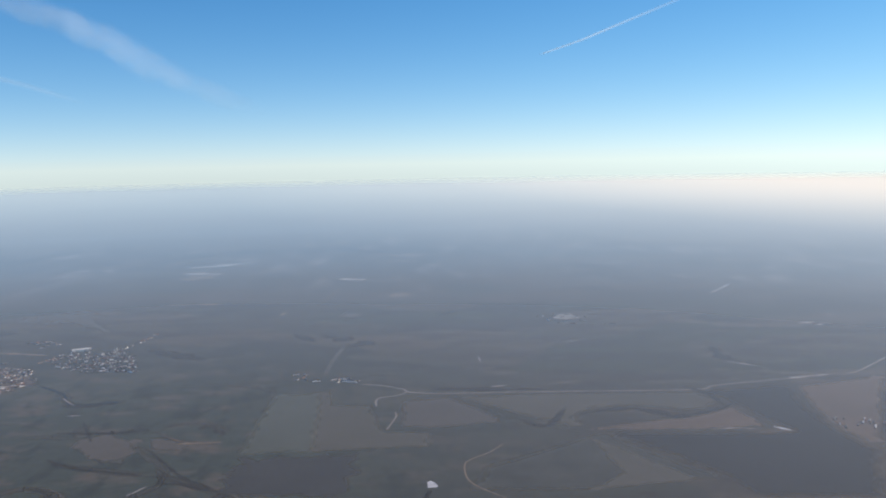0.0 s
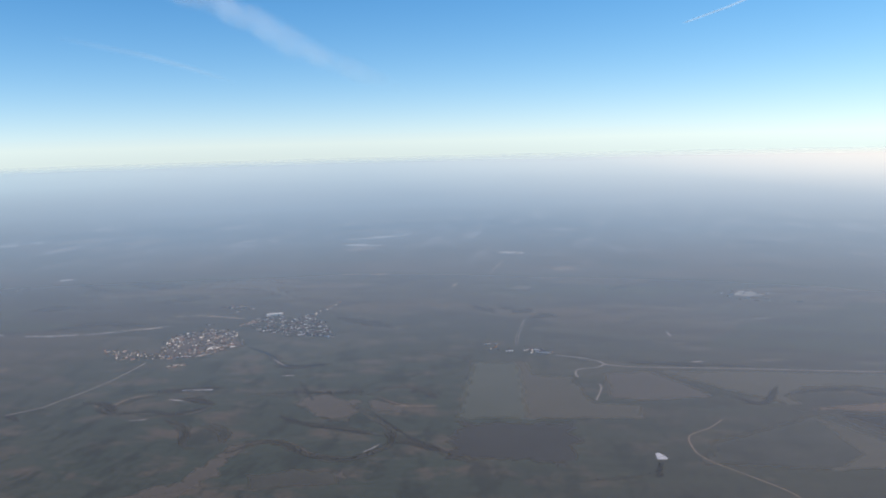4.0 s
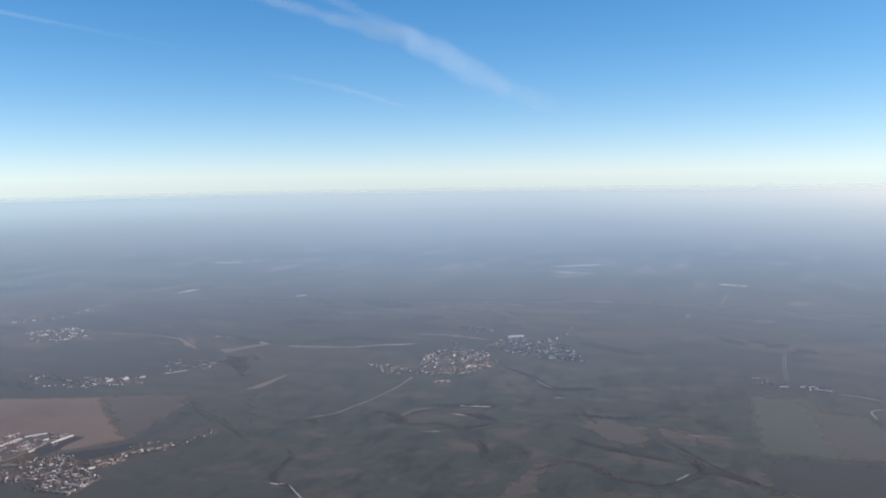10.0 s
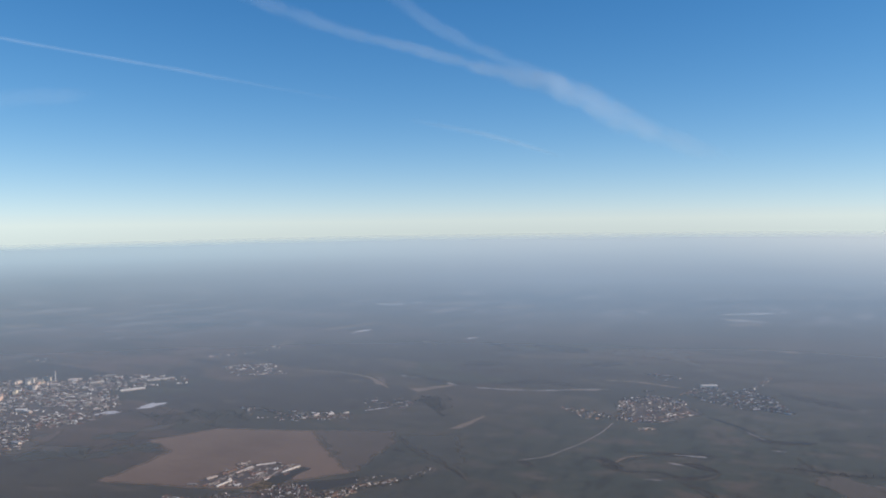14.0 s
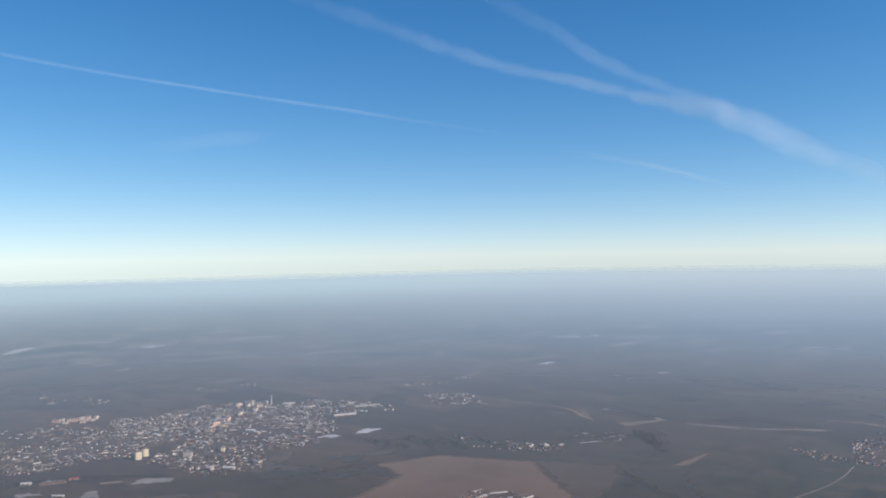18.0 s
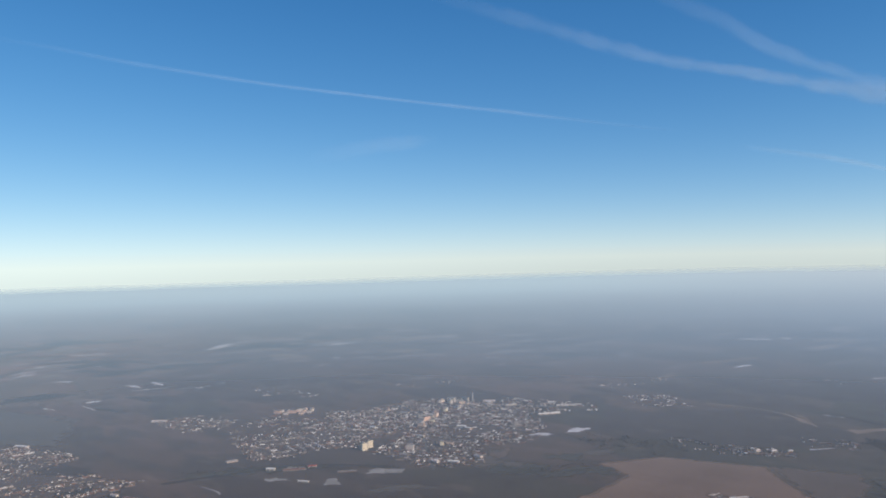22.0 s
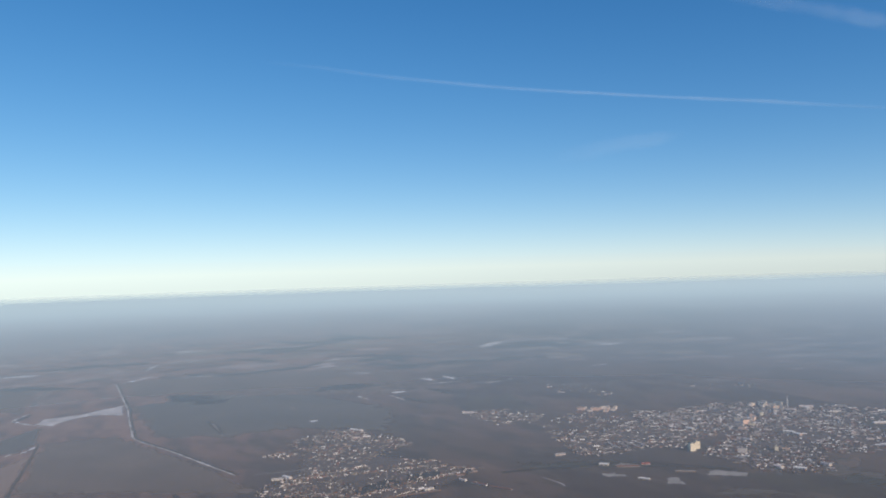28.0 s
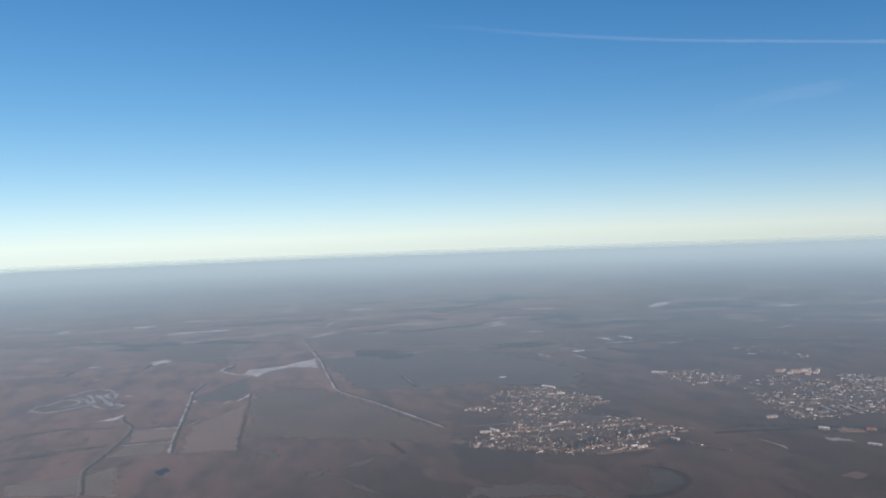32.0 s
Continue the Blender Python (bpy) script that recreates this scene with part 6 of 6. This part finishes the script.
for k, points in enumerate([[(-377, 853), (-352, 862), (-320, 851)], [(-451, 905), (-437, 927), (-418, 938)], [(-408, 882), (-382, 889), (-360, 901)], [(-382, 942), (-378, 970), (-370, 1019), (-367, 1055)], [(-396, 917), (-370, 927), (-346, 920)], [(-513, 1009), (-482, 1014)], [(-368, 870), (-333, 879)],
                           [(-461, 759), (-445, 764), (-430, 780)], [(-465, 802), (-453, 813), (-434, 824)], [(-506, 855), (-475, 844)], [(-448, 780), (-435, 801), (-420, 819)], [(-469, 869), (-449, 881)], [(-493, 904), (-481, 906)], [(-458, 829), (-452, 853)], [(-452, 722), (-441, 737)]]):
    spots = row_of(points, 9.0 if k == 3 else 2.7, 2.4, 440 + k)
    joined_houses(spots, "row of low village houses with pale and red roofs", 460 + k, 0.74, 0.28)
    trees("garden_trees", [(x + rng.normal() * 4, y + rng.normal() * 4) for x, y, a in spots for _ in range(2)], "dark leafless garden trees among houses", 5.0, 480 + k)
settlement([(-486, 756), (-508, 848), (-482, 886), (-443, 873), (-407, 815), (-427, 775), (-464, 750)], 62, "scattered low houses with pale and red roofs", 342, 4.6, 3.0, 0.45, big=0.62, shiny=0.28)
settlement([(-449, 914), (-433, 969), (-396, 948), (-384, 975), (-323, 870), (-326, 855), (-375, 858), (-417, 875)], 20, "scattered pale-roofed houses on a slope", 344, 5.0, 3.2, 0.55, big=0.72, shiny=0.45)
hall((-436, 957), (-419, 965), 6.0, 2.4, TIN, "long white-roofed hall above the village")
for a, b in [((-96, 795), (-88, 792)), ((-87, 792), (-81, 790)), ((-108, 799), (-103, 804)), ((-98, 804), (-92, 800)), ((-126, 796), (-119, 798)), ((-150, 823), (-144, 825))]:
    hall(a, b, 1.5, 0.8, TIN, "white-roofed farm shed in the hamlet")
settlement([(-517, 1015), (-480, 1016), (-461, 992), (-493, 979)], 20, "a few far pale-roofed sheds", 348, 10.0, 8.0, 0.5, big=1.6)
settlement([(-106, 811), (-77, 802), (-75, 785), (-103, 793)], -25, "hamlet of a few pale houses by the road", 352, 7.0, 6.0, 0.6)
settlement([(-166, 834), (-139, 829), (-118, 804), (-117, 783), (-160, 816)], -25, "hamlet of a few small houses", 356, 9.0, 8.0, 0.35)
settlement([(129, 1113), (171, 1142), (204, 1115), (241, 1067), (227, 1048), (196, 1044), (141, 1079)], -10, "far village of pale-roofed houses", 360, 10.0, 8.0, 0.35)
settlement([(531, 1098), (544, 1085), (535, 1070), (519, 1072)], 10, "few far pale sheds", 364, 12.0, 9.0, 0.5, big=1.8)
settlement([(-1032, 762), (-1072, 850), (-1015, 858), (-961, 817), (-985, 791)], 35, "far village of pale-roofed houses", 368, 10.0, 7.0, 0.5)
settlement([(-1185, 881), (-1161, 939), (-1144, 1061), (-1122, 1024), (-1125, 952), (-1144, 871)], 60, "far scattered village houses", 372, 13.0, 9.0, 0.4)
settlement([(-782, 729), (-757, 748), (-724, 745), (-703, 711), (-751, 684)], 25, "hamlet houses among dark trees", 376, 9.0, 6.5, 0.5, wooded=2.0)
settlement([(-1434, 259), (-1421, 284), (-1422, 312), (-1365, 350), (-1322, 308), (-1321, 257), (-1374, 260)], 50, "outlying houses north of the small town", 400, 9.0, 6.5, 0.55)
settlement([(-961, 1196), (-908, 1171), (-881, 1234), (-860, 1201), (-877, 1118), (-914, 1126)], 30, "far scattered pale sheds", 404, 16.0, 11.0, 0.35, big=1.4)
settlement([(-1436, 257), (-1441, 305), (-1426, 327), (-1366, 352), (-1347, 339), (-1303, 278), (-1325, 264), (-1377, 257)], 55, "scattered houses at the town's western end", 379, 7.2, 4.8, 0.5)
settlement([(-1276, 283), (-1320, 328), (-1357, 396), (-1327, 404), (-1285, 422), (-1205, 383), (-1229, 345), (-1228, 301), (-1250, 278)], 48, "town houses among dark leafless gardens", 380, 6.6, 4.2, 0.55, big=0.9, wooded=1.6)
settlement([(-1228, 272), (-1238, 306), (-1229, 345), (-1259, 418), (-1320, 459), (-1279, 495), (-1265, 538), (-1131, 434), (-1130, 390), (-1104, 356), (-1129, 333), (-1120, 280), (-1127, 260), (-1143, 245), (-1194, 262)], 65, "dense town of low houses with pale roofs", 382, 5.6, 3.6, 0.68, big=0.85, shiny=0.22, wooded=1.6)
settlement([(-1281, 454), (-1286, 509), (-1305, 579), (-1290, 606), (-1258, 643), (-1225, 649), (-1183, 662), (-1157, 685), (-1108, 665), (-1077, 598), (-1015, 567), (-1019, 536), (-1028, 484), (-1077, 498), (-1128, 497), (-1145, 452), (-1145, 406), (-1152, 367)], 38, "dense town centre of pale buildings", 384, 5.8, 4.0, 0.72, big=1.0, shiny=0.3, wooded=1.6)
settlement([(-1077, 355), (-1097, 393), (-1120, 444), (-1119, 476), (-1056, 472), (-1009, 459), (-954, 409), (-968, 374), (-989, 354), (-1036, 357)], 30, "town houses and yards beside the street", 386, 5.8, 4.1, 0.70, big=1.05, shiny=0.25, wooded=1.5)
settlement([(-1109, 416), (-1143, 474), (-1109, 505), (-1033, 526), (-996, 543), (-984, 502), (-1007, 463), (-1067, 466), (-1096, 439)], 38, "town houses among bare yards", 428, 5.6, 4.0, 0.62, big=0.95, shiny=0.25, wooded=1.3)
settlement([(-879, 625), (-825, 647), (-751, 659), (-739, 637), (-800, 598), (-841, 597)], 30, "scattered pale farm houses by the lane", 420, 6.0, 4.2, 0.42, big=0.8, shiny=0.25)
settlement([(-1217, 697), (-1092, 753), (-1041, 708), (-1081, 663), (-1131, 629)], 45, "pale sheds and houses east of the town", 422, 8.0, 5.5, 0.55, big=1.2, shiny=0.5)
settlement([(-1138, 596), (-1071, 621), (-1011, 573), (-1043, 532)], 45, "pale houses at the town's eastern side", 424, 6.4, 4.4, 0.75, shiny=0.4)
settlement([(-1095, 824), (-1034, 875), (-977, 822), (-1016, 773)], 35, "far village of pale-roofed houses", 426, 9.0, 6.0, 0.75, big=1.2, shiny=0.5)
settlement([(-1202, 668), (-1128, 720), (-1086, 743), (-1062, 715), (-1093, 650), (-1157, 633)], 45, "far edge of town with pale sheds", 388, 12.0, 8.0, 0.42, big=1.3)
settlement([(-1592, 494), (-1560, 532), (-1417, 538), (-1385, 534), (-1421, 503), (-1522, 465)], 40, "far village beyond the town", 392, 14.0, 10.0, 0.4, big=1.3)
settlement([(-1437, 631), (-1445, 713), (-1374, 795), (-1374, 752), (-1396, 651)], 60, "far village beyond the town", 396, 14.0, 10.0, 0.4, big=1.3)
(a, b), (c, d) = ([Vector(p) for p in e] for e in ([(-1173, 304), (-1142, 297)], [(-1163, 339), (-1133, 334)]))
for k in range(8):
    hall(a.lerp(c, k / 7), b.lerp(d, k / 7), 1.5, 0.9, TIN if k % 2 else ROOF, "long row of low lock-up garages", "garage_row", WALL, "garage rows")
